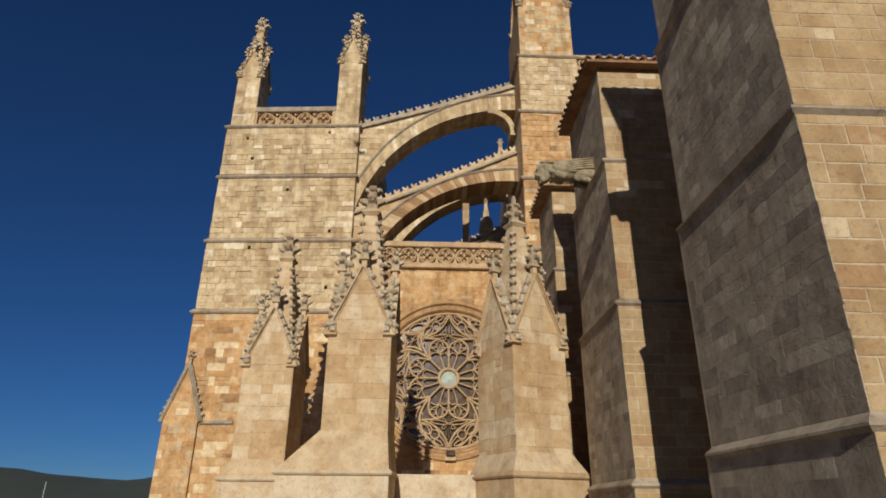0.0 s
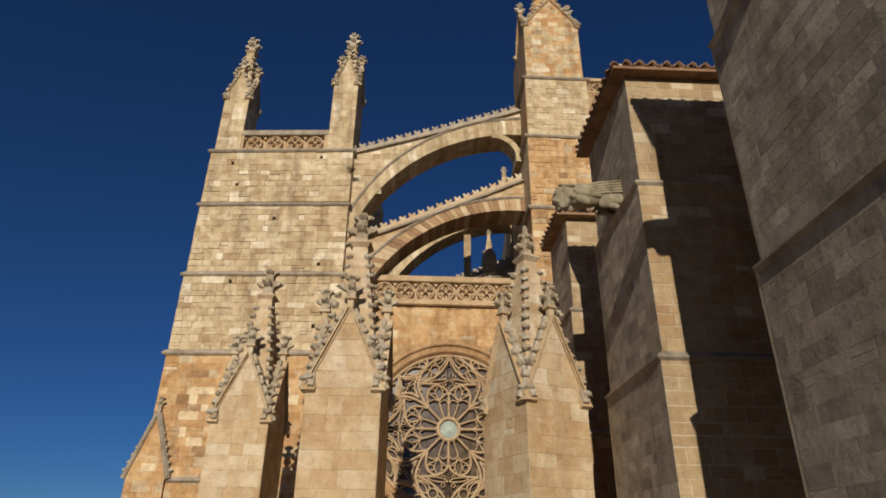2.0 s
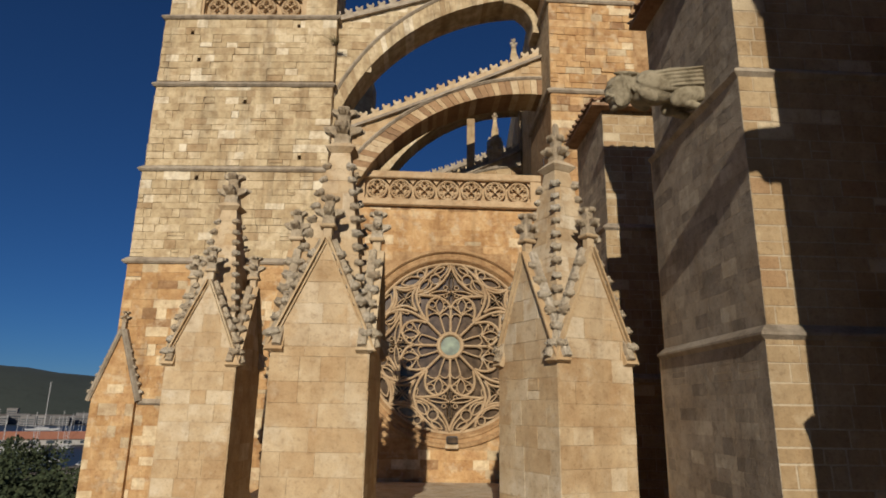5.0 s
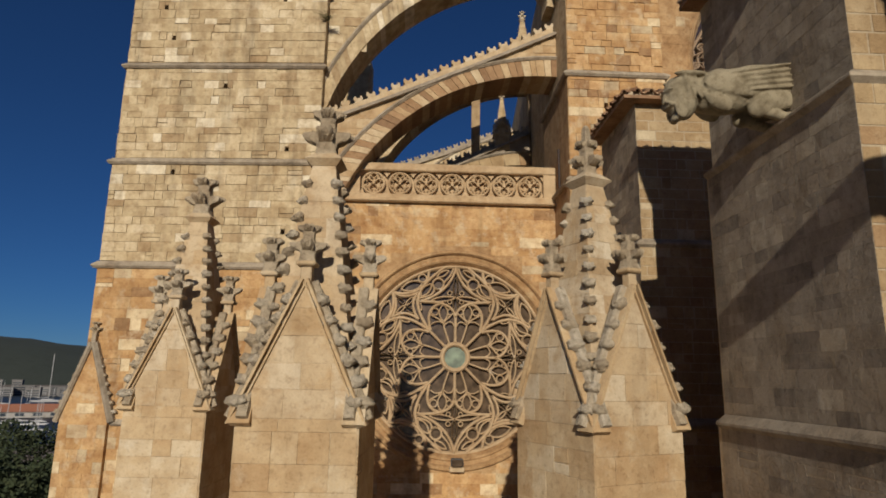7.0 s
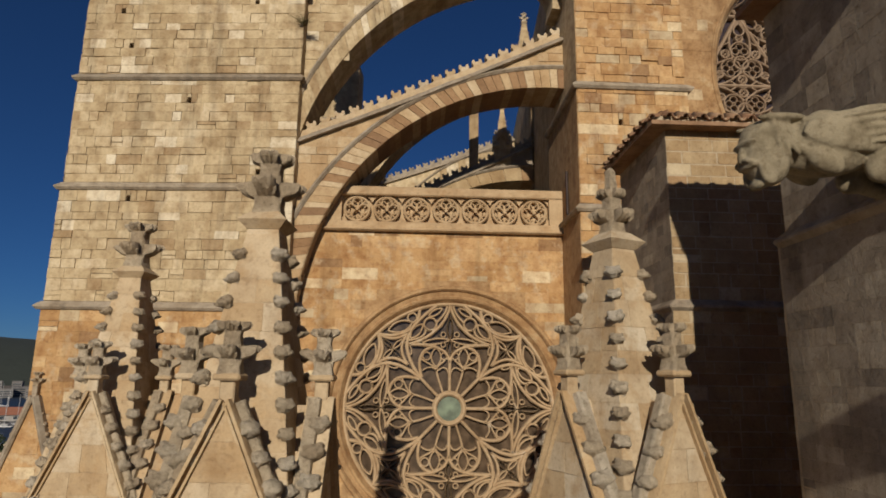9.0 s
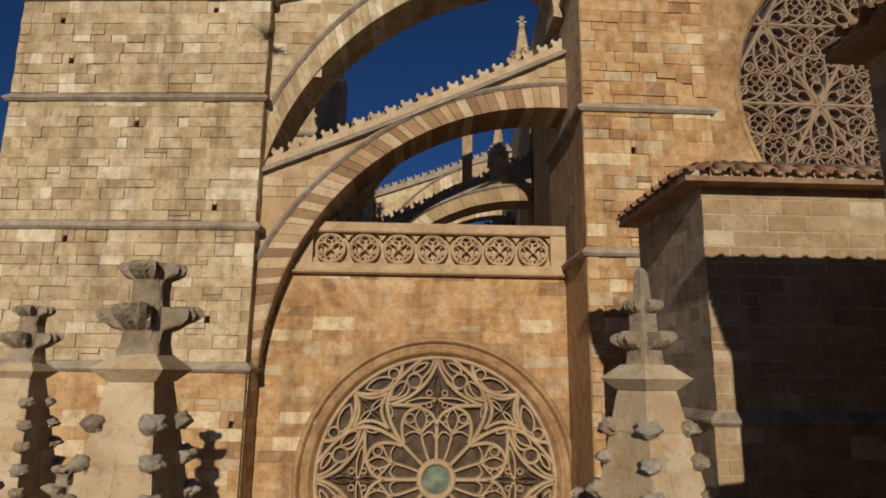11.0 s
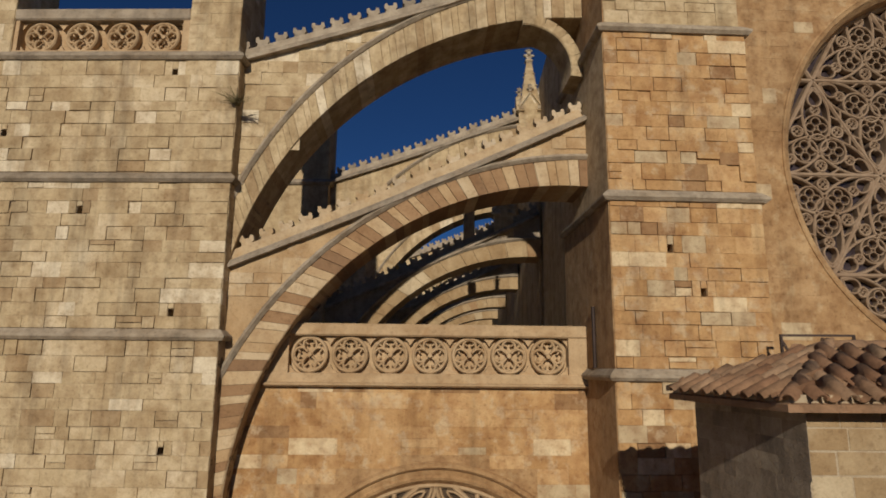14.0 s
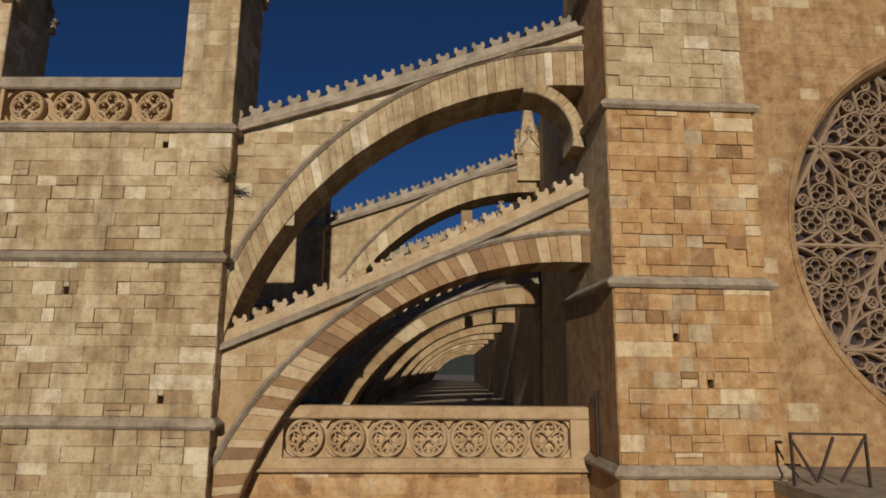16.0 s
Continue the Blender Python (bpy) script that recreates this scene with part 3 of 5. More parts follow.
# ---- balustrades with quatrefoil rings ----
def balustrade(name, m, length, z0, zp0, zp1, z1, n, end, label, deep=0.34, rail_mat=None):
    """Base, rail, end posts and a row of n traceried rings over x in 0..length."""
    b = thing(name, m, label, "balustrade")
    bm = bmesh.new(); box(bm, -end * 0.2, -0.12, z0, length, deep + 0.1, zp0, 0.03); part("base", bm, rail_stone, b)
    bm = bmesh.new(); string_course(bm, [(-end * 0.2, -0.02, z0 - 0.05), (length, -0.02, z0 - 0.05)], 0.22, 0.2); part("drip", bm, rail_stone, b)
    bm = bmesh.new(); box(bm, -0.05, -0.14, zp1, length, deep + 0.12, z1, 0.05); part("rail", bm, rail_mat or rail_stone, b)
    for x in (0, length - end):
        bm = bmesh.new(); box(bm, x, -0.08, zp0, x + end, deep, zp1); part("post", bm, rail_stone, b)
    pitch = (length - 2 * end) / n
    zc, r = (zp0 + zp1) / 2, min(pitch, zp1 - zp0) / 2
    ring = bmesh.new()
    f = lambda u, v, d: (u, d, v)
    sweep(ring, arc(0, 0, r - 0.05, 0, 360, 28)[:-1], bar_profile(0.055, 0.02, deep - 0.08), f, True)
    for q in range(4):
        c = (0.5 * r * math.cos(math.pi / 2 * q), 0.5 * r * math.sin(math.pi / 2 * q))
        sweep(ring, arc(*c, r * 0.36, 90 * q - 130, 90 * q + 130, 12), bar_profile(0.04, 0.05, deep - 0.1), f)
        for w in (-1, 1):       # cusps inside each foil
            e = 90 * q + 62 * w
            p0 = (c[0] + r * 0.36 * math.cos(radians(e)), c[1] + r * 0.36 * math.sin(radians(e)))
            p1 = (c[0] + r * 0.10 * math.cos(radians(e + 14 * w)), c[1] + r * 0.10 * math.sin(radians(e + 14 * w)))
            sweep(ring, [p0, p1], bar_profile(0.03, 0.1, deep - 0.12), f)
        d = (r * 0.72 * math.cos(math.pi / 2 * q + math.pi / 4), r * 0.72 * math.sin(math.pi / 2 * q + math.pi / 4))
        sweep(ring, [(d[0] * 0.25, d[1] * 0.25), (d[0] * 1.25, d[1] * 1.25)], bar_profile(0.035, 0.06, deep - 0.1), f)
        e = (pitch / 2 if q in (0, 3) else -pitch / 2, r if q < 2 else -r)
        k = 0.16 * r
        sx, sz = (1 if e[0] > 0 else -1), (1 if e[1] > 0 else -1)
        prism(ring, [(e[0], e[1]), (e[0] - sx * 3 * k, e[1]), (e[0] - sx * 1.2 * k, e[1] - sz * 1.2 * k), (e[0], e[1] - sz * 3 * k)], f, 0.1, deep - 0.1)
    prism(ring, arc(0, 0, r * 0.13, 0, 360, 8)[:-1], f, 0.03, deep - 0.12)
    first = part("quatrefoil_ring", ring, rail_stone, b)
    first.location = (end + pitch / 2, 0, zc)
    for i in range(1, n):
        o = first.copy(); scene.collection.objects.link(o)
        o.location = (end + pitch * (i + 0.5), 0, zc)
    # backing seen between the bars
    bm = bmesh.new(); box(bm, end, deep - 0.02, zp0, length - end, deep + 0.02, zp1); part("back_panel", bm, rail_stone, b, "stone panel behind the rings")
    return b


balustrade("balustrade", pose(-3.55, WY - 0.05, 0), 10.25, 21.3, 21.68, 22.85, 23.25, 7, 0.62, "golden stone balustrade carved with seven quatrefoil rings")
tb = balustrade("balustrade", BUT @ pose(1.75, 0.25, 0), 6.1, 31.98, 32.2, 33.3, 33.72, 4, 0.25, "weathered stone balustrade with quatrefoil rings between two pinnacles", rail_mat=weathered)

# ---- flying arches ----
def circle_z(c, r, x):
    return c[1] + math.sqrt(max(0.0, r * r - (x - c[0]) ** 2))


def merlon_mesh(mat):
    bm = bmesh.new()
    prism(bm, [(-0.2, 0), (0.2, 0), (0.17, 0.14), (0.23, 0.2), (0.21, 0.36), (0.12, 0.38), (0.08, 0.27), (-0.08, 0.27), (-0.12, 0.38), (-0.21, 0.36), (-0.23, 0.2), (-0.17, 0.14)], lambda u, v, d: (u, d, v), -0.16, 0.16)
    me = bpy.data.meshes.new("merlon")
    bmesh.ops.recalc_face_normals(bm, faces=bm.faces)
    bm.to_mesh(me); bm.free()
    me.materials.append(mat)
    return me


MERLON, GREY_MERLON = merlon_mesh(pale), merlon_mesh(weathered)
FA, FB = 0.0, 2.0       # front and back of a flyer, in its own y


def flyer(name, m, ci, ri, ce, re, cop0, cop1, xr, xi_end, band, label, mat_v, mat_s, stones=True, count=30, crest_mat=None):
    """Half-arch that leans on the pier: voussoir ring, spandrel, moulding, raking coping and crest."""
    f = thing(name, m, label, "flying buttress", "flying arches beside the nave")
    x0 = cop0[0]
    slope = (cop1[1] - cop0[1]) / (cop1[0] - cop0[0])
    cz = lambda x: cop0[1] + slope * (x - cop0[0]) - 0.35 * math.sin(math.pi * (x - cop0[0]) / (cop1[0] - cop0[0])) * 0.3
    a_in0 = 180 - 3
    a_in1 = math.degrees(math.acos((xi_end - ci[0]) / ri))
    a_ex0 = 180 - 6
    a_ex1 = math.degrees(math.acos((xr - ce[0]) / re))
    n = count
    rnd = random.Random(hash(count) % 97)
    steps = [(i + (rnd.uniform(-0.22, 0.22) if 0 < i < n else 0)) / n for i in range(n + 1)]
    inner = [(ci[0] + ri * math.cos(radians(a_in0 + (a_in1 - a_in0) * k)), ci[1] + ri * math.sin(radians(a_in0 + (a_in1 - a_in0) * k))) for k in steps]
    outer = [(ce[0] + re * math.cos(radians(a_ex0 + (a_ex1 - a_ex0) * k)), ce[1] + re * math.sin(radians(a_ex0 + (a_ex1 - a_ex0) * k))) for k in steps]
    w = lambda u, v, d: (u, d, v)
    for i in range(n):
        bm = bmesh.new()
        g = 0.006
        p = [inner[i], inner[i + 1], outer[i + 1], outer[i]]
        c = (sum(q[0] for q in p) / 4, sum(q[1] for q in p) / 4)
        p = [(q[0] + (c[0] - q[0]) * 0.03, q[1] + (c[1] - q[1]) * 0.012) for q in p]
        j = rnd.uniform(-0.012, 0.012)
        fr = [bm.verts.new((q[0] + (c[0] - q[0]) * 0.06, FA + j, q[1] + (c[1] - q[1]) * 0.03)) for q in p]
        mid = [bm.verts.new((q[0], FA + 0.03 + j, q[1])) for q in p]
        bk = [bm.verts.new((q[0], FB, q[1])) for q in p]
        bm.faces.new(fr); bm.faces.new(bk[::-1])
        for s in range(4):
            t = (s + 1) % 4
            bm.faces.new((fr[s], fr[t], mid[t], mid[s])); bm.faces.new((mid[s], mid[t], bk[t], bk[s]))
        part("voussoir", bm, brown_fill if mat_v is red_fill and rnd.random() < 0.36 else mat_v, f)
    # core behind the joints
    bm = bmesh.new()
    ring = [[bm.verts.new((q[0], y, q[1] + dz)) for q, y, dz in ((inner[i], FA + 0.05, 0.02), (outer[i], FA + 0.05, -0.02), (outer[i], FB - 0.03, -0.02), (inner[i], FB - 0.03, 0.02))] for i in range(n + 1)]
    for i in range(n):
        for s in range(4):
            t = (s + 1) % 4
            bm.faces.new((ring[i][s], ring[i][t], ring[i + 1][t], ring[i + 1][s]))
    part("ring_core", bm, joint, f)
    # spandrel up to the coping
    xs = [x0 + (xr - x0) * i / 40 for i in range(41)]
    lo = [(x, circle_z(ce, re, max(x, ce[0] - re + 0.02)) - 0.1) for x in xs]
    hi = [(x, max(cz(x), l[1] + 0.12)) for x, l in zip(xs, lo)]
    bm = bmesh.new()
    col = [[bm.verts.new((q[0], y, q[1])) for q, y in ((lo[i], FA + 0.09), (hi[i], FA + 0.09), (hi[i], FB - 0.09), (lo[i], FB - 0.09))] for i in range(41)]
    for i in range(40):
        for s in range(4):
            t = (s + 1) % 4
            bm.faces.new((col[i][s], col[i][t], col[i + 1][t], col[i + 1][s]))
    part("spandrel", bm, mat_s, f)
    if stones:
        stonework(f, pose(0, FA + 0.09, 0), x0, xr, 24 if cop0[1] < 28 else 28, cop1[1], mat_s, course=0.42, mean=0.8, seed=count,
                  keep=lambda u, v, ww, h: v > circle_z(ce, re, max(u - ww / 2, ce[0] - re + 0.02)) - 0.15 and v + h < min(cz(u - ww / 2), cz(u + ww / 2)) + 0.12, picked=lambda u, v: True, depth=0.035)
    # moulding along the back of the ring
    bm = bmesh.new()
    sweep(bm, arc(*ce, re + 0.02, 176, a_ex1, 40), [(-0.12, FA + 0.1), (-0.12, FA - 0.04), (-0.02, FA - 0.14), (0.08, FA - 0.05), (0.08, FA + 0.1)], w)
    part("moulding", bm, weathered, f)
    # raking coping and blocking course
    line = [(x, h[1]) for x, h in zip(xs, hi)]
    bm = bmesh.new()
    sweep(bm, line, [(-0.06, FB + 0.1), (-0.06, FA - 0.16), (0.04, FA - 0.16), (0.16, FA - 0.02), (0.16, FB + 0.1)], w)
    part("coping", bm, weathered, f)
    bm = bmesh.new()
    sweep(bm, line, [(0.12, FB - 0.15), (0.12, FA + 0.12), (0.5, FA + 0.2), (0.5, FB - 0.2)], w)
    part("blocking_course", bm, crest_mat or pale, f)
    L = 0.0
    for i in range(40):
        a, b = Vector(line[i]), Vector(line[i + 1])
        seg = (b - a).length
        while L < seg:
            p = a + (b - a) * (L / seg)
            o = bpy.data.objects.new("merlon", GREY_MERLON if crest_mat else MERLON); scene.collection.objects.link(o)
            o.parent = f
            o.matrix_basis = pose(p.x, FA + 0.38, p.y + 0.47, 0, -math.degrees(math.atan2(b.y - a.y, b.x - a.x)) * 0.35, rnd.uniform(-4, 4))
            L += 0.66
        L -= seg
    return f


FLY_Y = 38.72
LOW = dict(ci=(6.04, 17.25), ri=10.58, ce=(6.76, 15.98), re=12.87, cop0=(-4.95, 24.9), cop1=(6.75, 30.2), xr=6.75, xi_end=6.75, band=1)
UPP = dict(ci=(6.62, 22.16), ri=11.84, ce=(7.33, 22.22), re=13.2, cop0=(-4.95, 31.95), cop1=(6.75, 36.1), xr=6.75, xi_end=6.75, band=1)
lower = flyer("flying_arch", pose(0, FLY_Y, 0), label="golden flying arch with reddish voussoirs and a battlemented raking crest", mat_v=red_fill, mat_s=honey, count=50, **LOW)
upper = flyer("flying_arch", pose(0, FLY_Y + 0.06, 0), label="pale upper flying arch with a battlemented raking crest", mat_v=cream, mat_s=cream, crest_mat=weathered, count=54, **UPP)
# quarter arch under the head of the upper flyer
for i in range(8):
    bm = bmesh.new()
    sweep(bm, arc(4.72, 32.1, 1.8, -9.6 + 12.8 * i, 2.8 + 12.8 * i, 3), [(-0.21, 0.04), (-0.17, 0.0), (0.17, 0.0), (0.21, 0.04), (0.21, 1.4), (-0.21, 1.4)], wall_xz)
    part("voussoir", bm, cream, upper)

BAY, DRIFT, SKEW = 13.6, 1.05, -4.4      # the flank runs slightly askew to the end wall


def bay_pose(i, x=0.0, y=0.0):
    return pose(DRIFT * i, FLY_Y + BAY * i, 0, 0, 0, SKEW) @ pose(x, y, 0)


low_far = flyer("flying_arch", bay_pose(1), label="lower flying arch of a farther bay", mat_v=amber, mat_s=weathered, crest_mat=weathered, stones=False, count=20, **LOW)
upp_far = flyer("flying_arch", bay_pose(1), label="upper flying arch of a farther bay with a battlemented crest", mat_v=cream, mat_s=cream, crest_mat=weathered, stones=False, count=21, **UPP)
for i in range(2, 11):
    copy_thing(low_far, bay_pose(i))
    copy_thing(upp_far, bay_pose(i))
post = thing("stone_post", bay_pose(1, 2.9, 0.5), "short squared stone post between two flyers", "post")
bm = bmesh.new(); box(bm, -0.31, -0.3, 28.2, 0.31, 0.3, 33.0, 0.03); part("shaft", bm, cream, post)


def far_buttress(m):
    b = thing("buttress", m, "plain limestone buttress of a farther bay", "buttress", "buttresses along the flank")
    bm = bmesh.new(); box(bm, 0, 0, 0, 9.75, 2.0, 31.9); part("core", bm, cream, b)
    bm = bmesh.new(); box(bm, 4.2, 0.1, 31.9, 9.7, 1.9, 36.0, 0.04); part("shoulder", bm, cream, b)
    for z in (31.75, 27.55, 22.6):
        bm = bmesh.new(); string_course(bm, [(0, 0, z), (9.75, 0, z), (9.75, 2.0, z)], 0.2, 0.34); part("string_course", bm, weathered, b)
    return b


fb = far_buttress(bay_pose(1, -14.6, -0.4))
for i in range(2, 11):
    copy_thing(fb, bay_pose(i, -14.6, -0.4))

# aisle roof terrace and clerestory wall behind the arches
bm = bmesh.new(); box(bm, -14.5, WY + 1.5, 20.9, 16, 180, 21.5); tagged(finish("aisle_roof", bm, weathered), "flat stone aisle roof terrace", "roof", kind="structure")
bm = bmesh.new(); box(bm, 0, 0, 0, 2.0, 138, 38.0); box(bm, -0.15, 10.6, 20, 0.1, 12.2, 37.0)
clerestory = tagged(finish("wall_clerestory", bm, cream), "shaded clerestory wall behind the flyers", "wall", kind="structure")
clerestory.matrix_basis = pose(7.15, 41.6, 0, 0, 0, SKEW)


# ---- carved pieces shared by the pinnacles ----
def shared(name, bm, mat, smooth=True):
    me = bpy.data.meshes.new(name)
    bmesh.ops.recalc_face_normals(bm, faces=bm.faces)
    bm.to_mesh(me); bm.free()
    if smooth:
        me.polygons.foreach_set("use_smooth", [True] * len(me.polygons))
    me.materials.append(mat)
    return me


def crocket_mesh(seed):
    """Curled leaf on an edge, out along +x: flat above, folded over and under at its tip, with ribs like a shell."""
    bm = bmesh.new()
    o = Vector((seed * 1.7, seed * 0.3, 0))
    for v in bmesh.ops.create_icosphere(bm, subdivisions=3, radius=1.0)["verts"]:
        p = v.co.copy()
        side = math.cos(10 * math.atan2(p.z + 0.15, p.x + 1.1)) * min(1.0, abs(p.y) * 1.6)
        fold = math.cos(9 * math.atan2(p.y, 0.3 - p.x)) * max(0.0, 0.6 + p.x) * (1 - abs(p.y)) + side
        rib = 1 + 0.15 * fold + 0.28 * noise.noise(p * 1.9 + o)
        x, y, z = p.x * 0.14 * rib, p.y * (0.14 + 0.03 * p.x) * rib, p.z * 0.12 * rib
        z = min(z, 0.085 + 0.03 * p.y * p.y + 0.012 * fold) - 0.05 * max(0.0, p.x) ** 2
        x -= 0.09 * max(0.0, -p.z) * (p.x > 0)
        v.co = Vector((x + 0.085, y, z + 0.01))
    return shared("crocket", bm, carved)


def capped(bm, r0, z0, r1, z1):
    """Square frustum."""
    a = [bm.verts.new((sx * r0[0], sy * r0[1], z0)) for sx, sy in ((-1, -1), (1, -1), (1, 1), (-1, 1))]
    b = [bm.verts.new((sx * r1[0], sy * r1[1], z1)) for sx, sy in ((-1, -1), (1, -1), (1, 1), (-1, 1))]
    bm.faces.new(a[::-1]); bm.faces.new(b)
    for i in range(4):
        j = (i + 1) % 4
        bm.faces.new((a[i], a[j], b[j], b[i]))


def fleuron_mesh(seed, spike):
    """Squared stem with two tiers of four curled leaves, flat above and folded under; with or without a spike. One closed skin."""
    bm = bmesh.new()
    n = 56
    # height, half side of the stem, reach of the leaves, half breadth of a leaf
    rows = [(0.0, 0.2, 0, 1), (0.14, 0.175, 0, 1), (0.26, 0.16, 0.03, 0.13), (0.29, 0.155, 0.10, 0.14), (0.33, 0.15, 0.19, 0.15), (0.38, 0.145, 0.25, 0.16), (0.43, 0.145, 0.26, 0.16), (0.47, 0.14, 0.24, 0.15), (0.485, 0.135, 0.16, 0.13), (0.475, 0.135, 0.02, 0.1),
            (0.62, 0.13, 0, 1), (0.73, 0.125, 0.02, 0.11), (0.76, 0.125, 0.08, 0.12), (0.80, 0.12, 0.14, 0.13), (0.85, 0.12, 0.155, 0.13), (0.885, 0.115, 0.14, 0.12), (0.895, 0.11, 0.07, 0.1), (0.885, 0.10, 0.0, 1)]
    rows += [(0.95, 0.085, 0, 1), (1.25, 0.07, 0, 1), (1.33, 0.03, 0, 1)] if spike else [(0.9, 0.05, 0, 1)]
    rings = []
    for z, stem, reach, wide in rows:
        ring = []
        for i in range(n):
            a = 2 * math.pi * i / n
            q = (a + math.pi / 4) % (math.pi / 2) - math.pi / 4
            r = stem / max(abs(math.cos(q)), 0.76)
            tier = 10 if z < 0.5 else 30
            which = int((a + math.pi / 4) / (math.pi / 2)) % 4
            grow = 1 + 0.2 * noise.noise(Vector((seed * 3.1 + which * 5.3, tier, 0)))
            edge = min(1.0, max(0.0, (math.atan2(wide, stem + reach * 0.8) + 0.1 - abs(q)) / 0.16))
            rib = 1 + 0.15 * math.cos(q * 24 + 3 * z) + 0.2 * noise.noise(Vector((a * 3, z * 7, seed)))
            r += reach * grow * edge * edge * (3 - 2 * edge) * rib
            r *= 1 + 0.05 * noise.noise(Vector((math.cos(a) * 2, math.sin(a) * 2, z * 4 + seed)))
            lift = min(reach, 0.2) * edge * (0.10 * math.cos(q * 24) + 0.18 * noise.noise(Vector((a * 2.3, seed, 4))))
            ring.append(bm.verts.new((r * math.cos(a), r * math.sin(a), z + lift)))
        rings.append(ring)
    for p, q in zip(rings, rings[1:]):
        for i in range(n):
            j = (i + 1) % n
            bm.faces.new((p[i], p[j], q[j], q[i]))
    bm.faces.new(rings[0][::-1]); bm.faces.new(rings[-1])
    return shared("fleuron", bm, carved, False)


CROCKETS = [crocket_mesh(s) for s in (1, 20, 40, 60)]



def place(name, me, parent, m):
    o = bpy.data.objects.new(name, me)
    scene.collection.objects.link(o)
    o.parent = parent
    o.matrix_basis = m
    return o


FLEURONS = [fleuron_mesh(5, False), fleuron_mesh(25, True)]


def gable_stones(parent, fm, half, zg, za, mat, course, mean, rnd):
    """Courses of stone cut to the slopes of a gable, each one a piece."""
    v, k, g = zg, half / (za - zg), 0.006
    while v < za - 0.35:
        h = course * rnd.uniform(0.8, 1.1)
        b0, b1 = k * (za - v) - 0.02, max(0.02, k * (za - v - h) - 0.02)
        cuts = [0.0]
        while cuts[-1] < 1:
            cuts.append(cuts[-1] + mean * rnd.uniform(0.5, 1.0) / max(0.3, 2 * b0))
        cuts[-1] = 1.0
        for a, b in zip(cuts, cuts[1:]):
            if b - a < 0.05:
                continue
            quad = [(-b0 + 2 * b0 * a + g, v + g), (-b0 + 2 * b0 * b - g, v + g), (min(b1, -b0 + 2 * b0 * b) - g, v + h - g), (max(-b1, -b0 + 2 * b0 * a) + g, v + h - g)]
            if quad[2][0] - quad[3][0] < 0.02:
                continue
            bm = bmesh.new()
            prism(bm, quad, lambda u, w, d: fm @ Vector((u, d, w)), -0.014 + rnd.uniform(-0.004, 0.004), 0.01)
            part("stone", bm, mat, parent)
        v += h


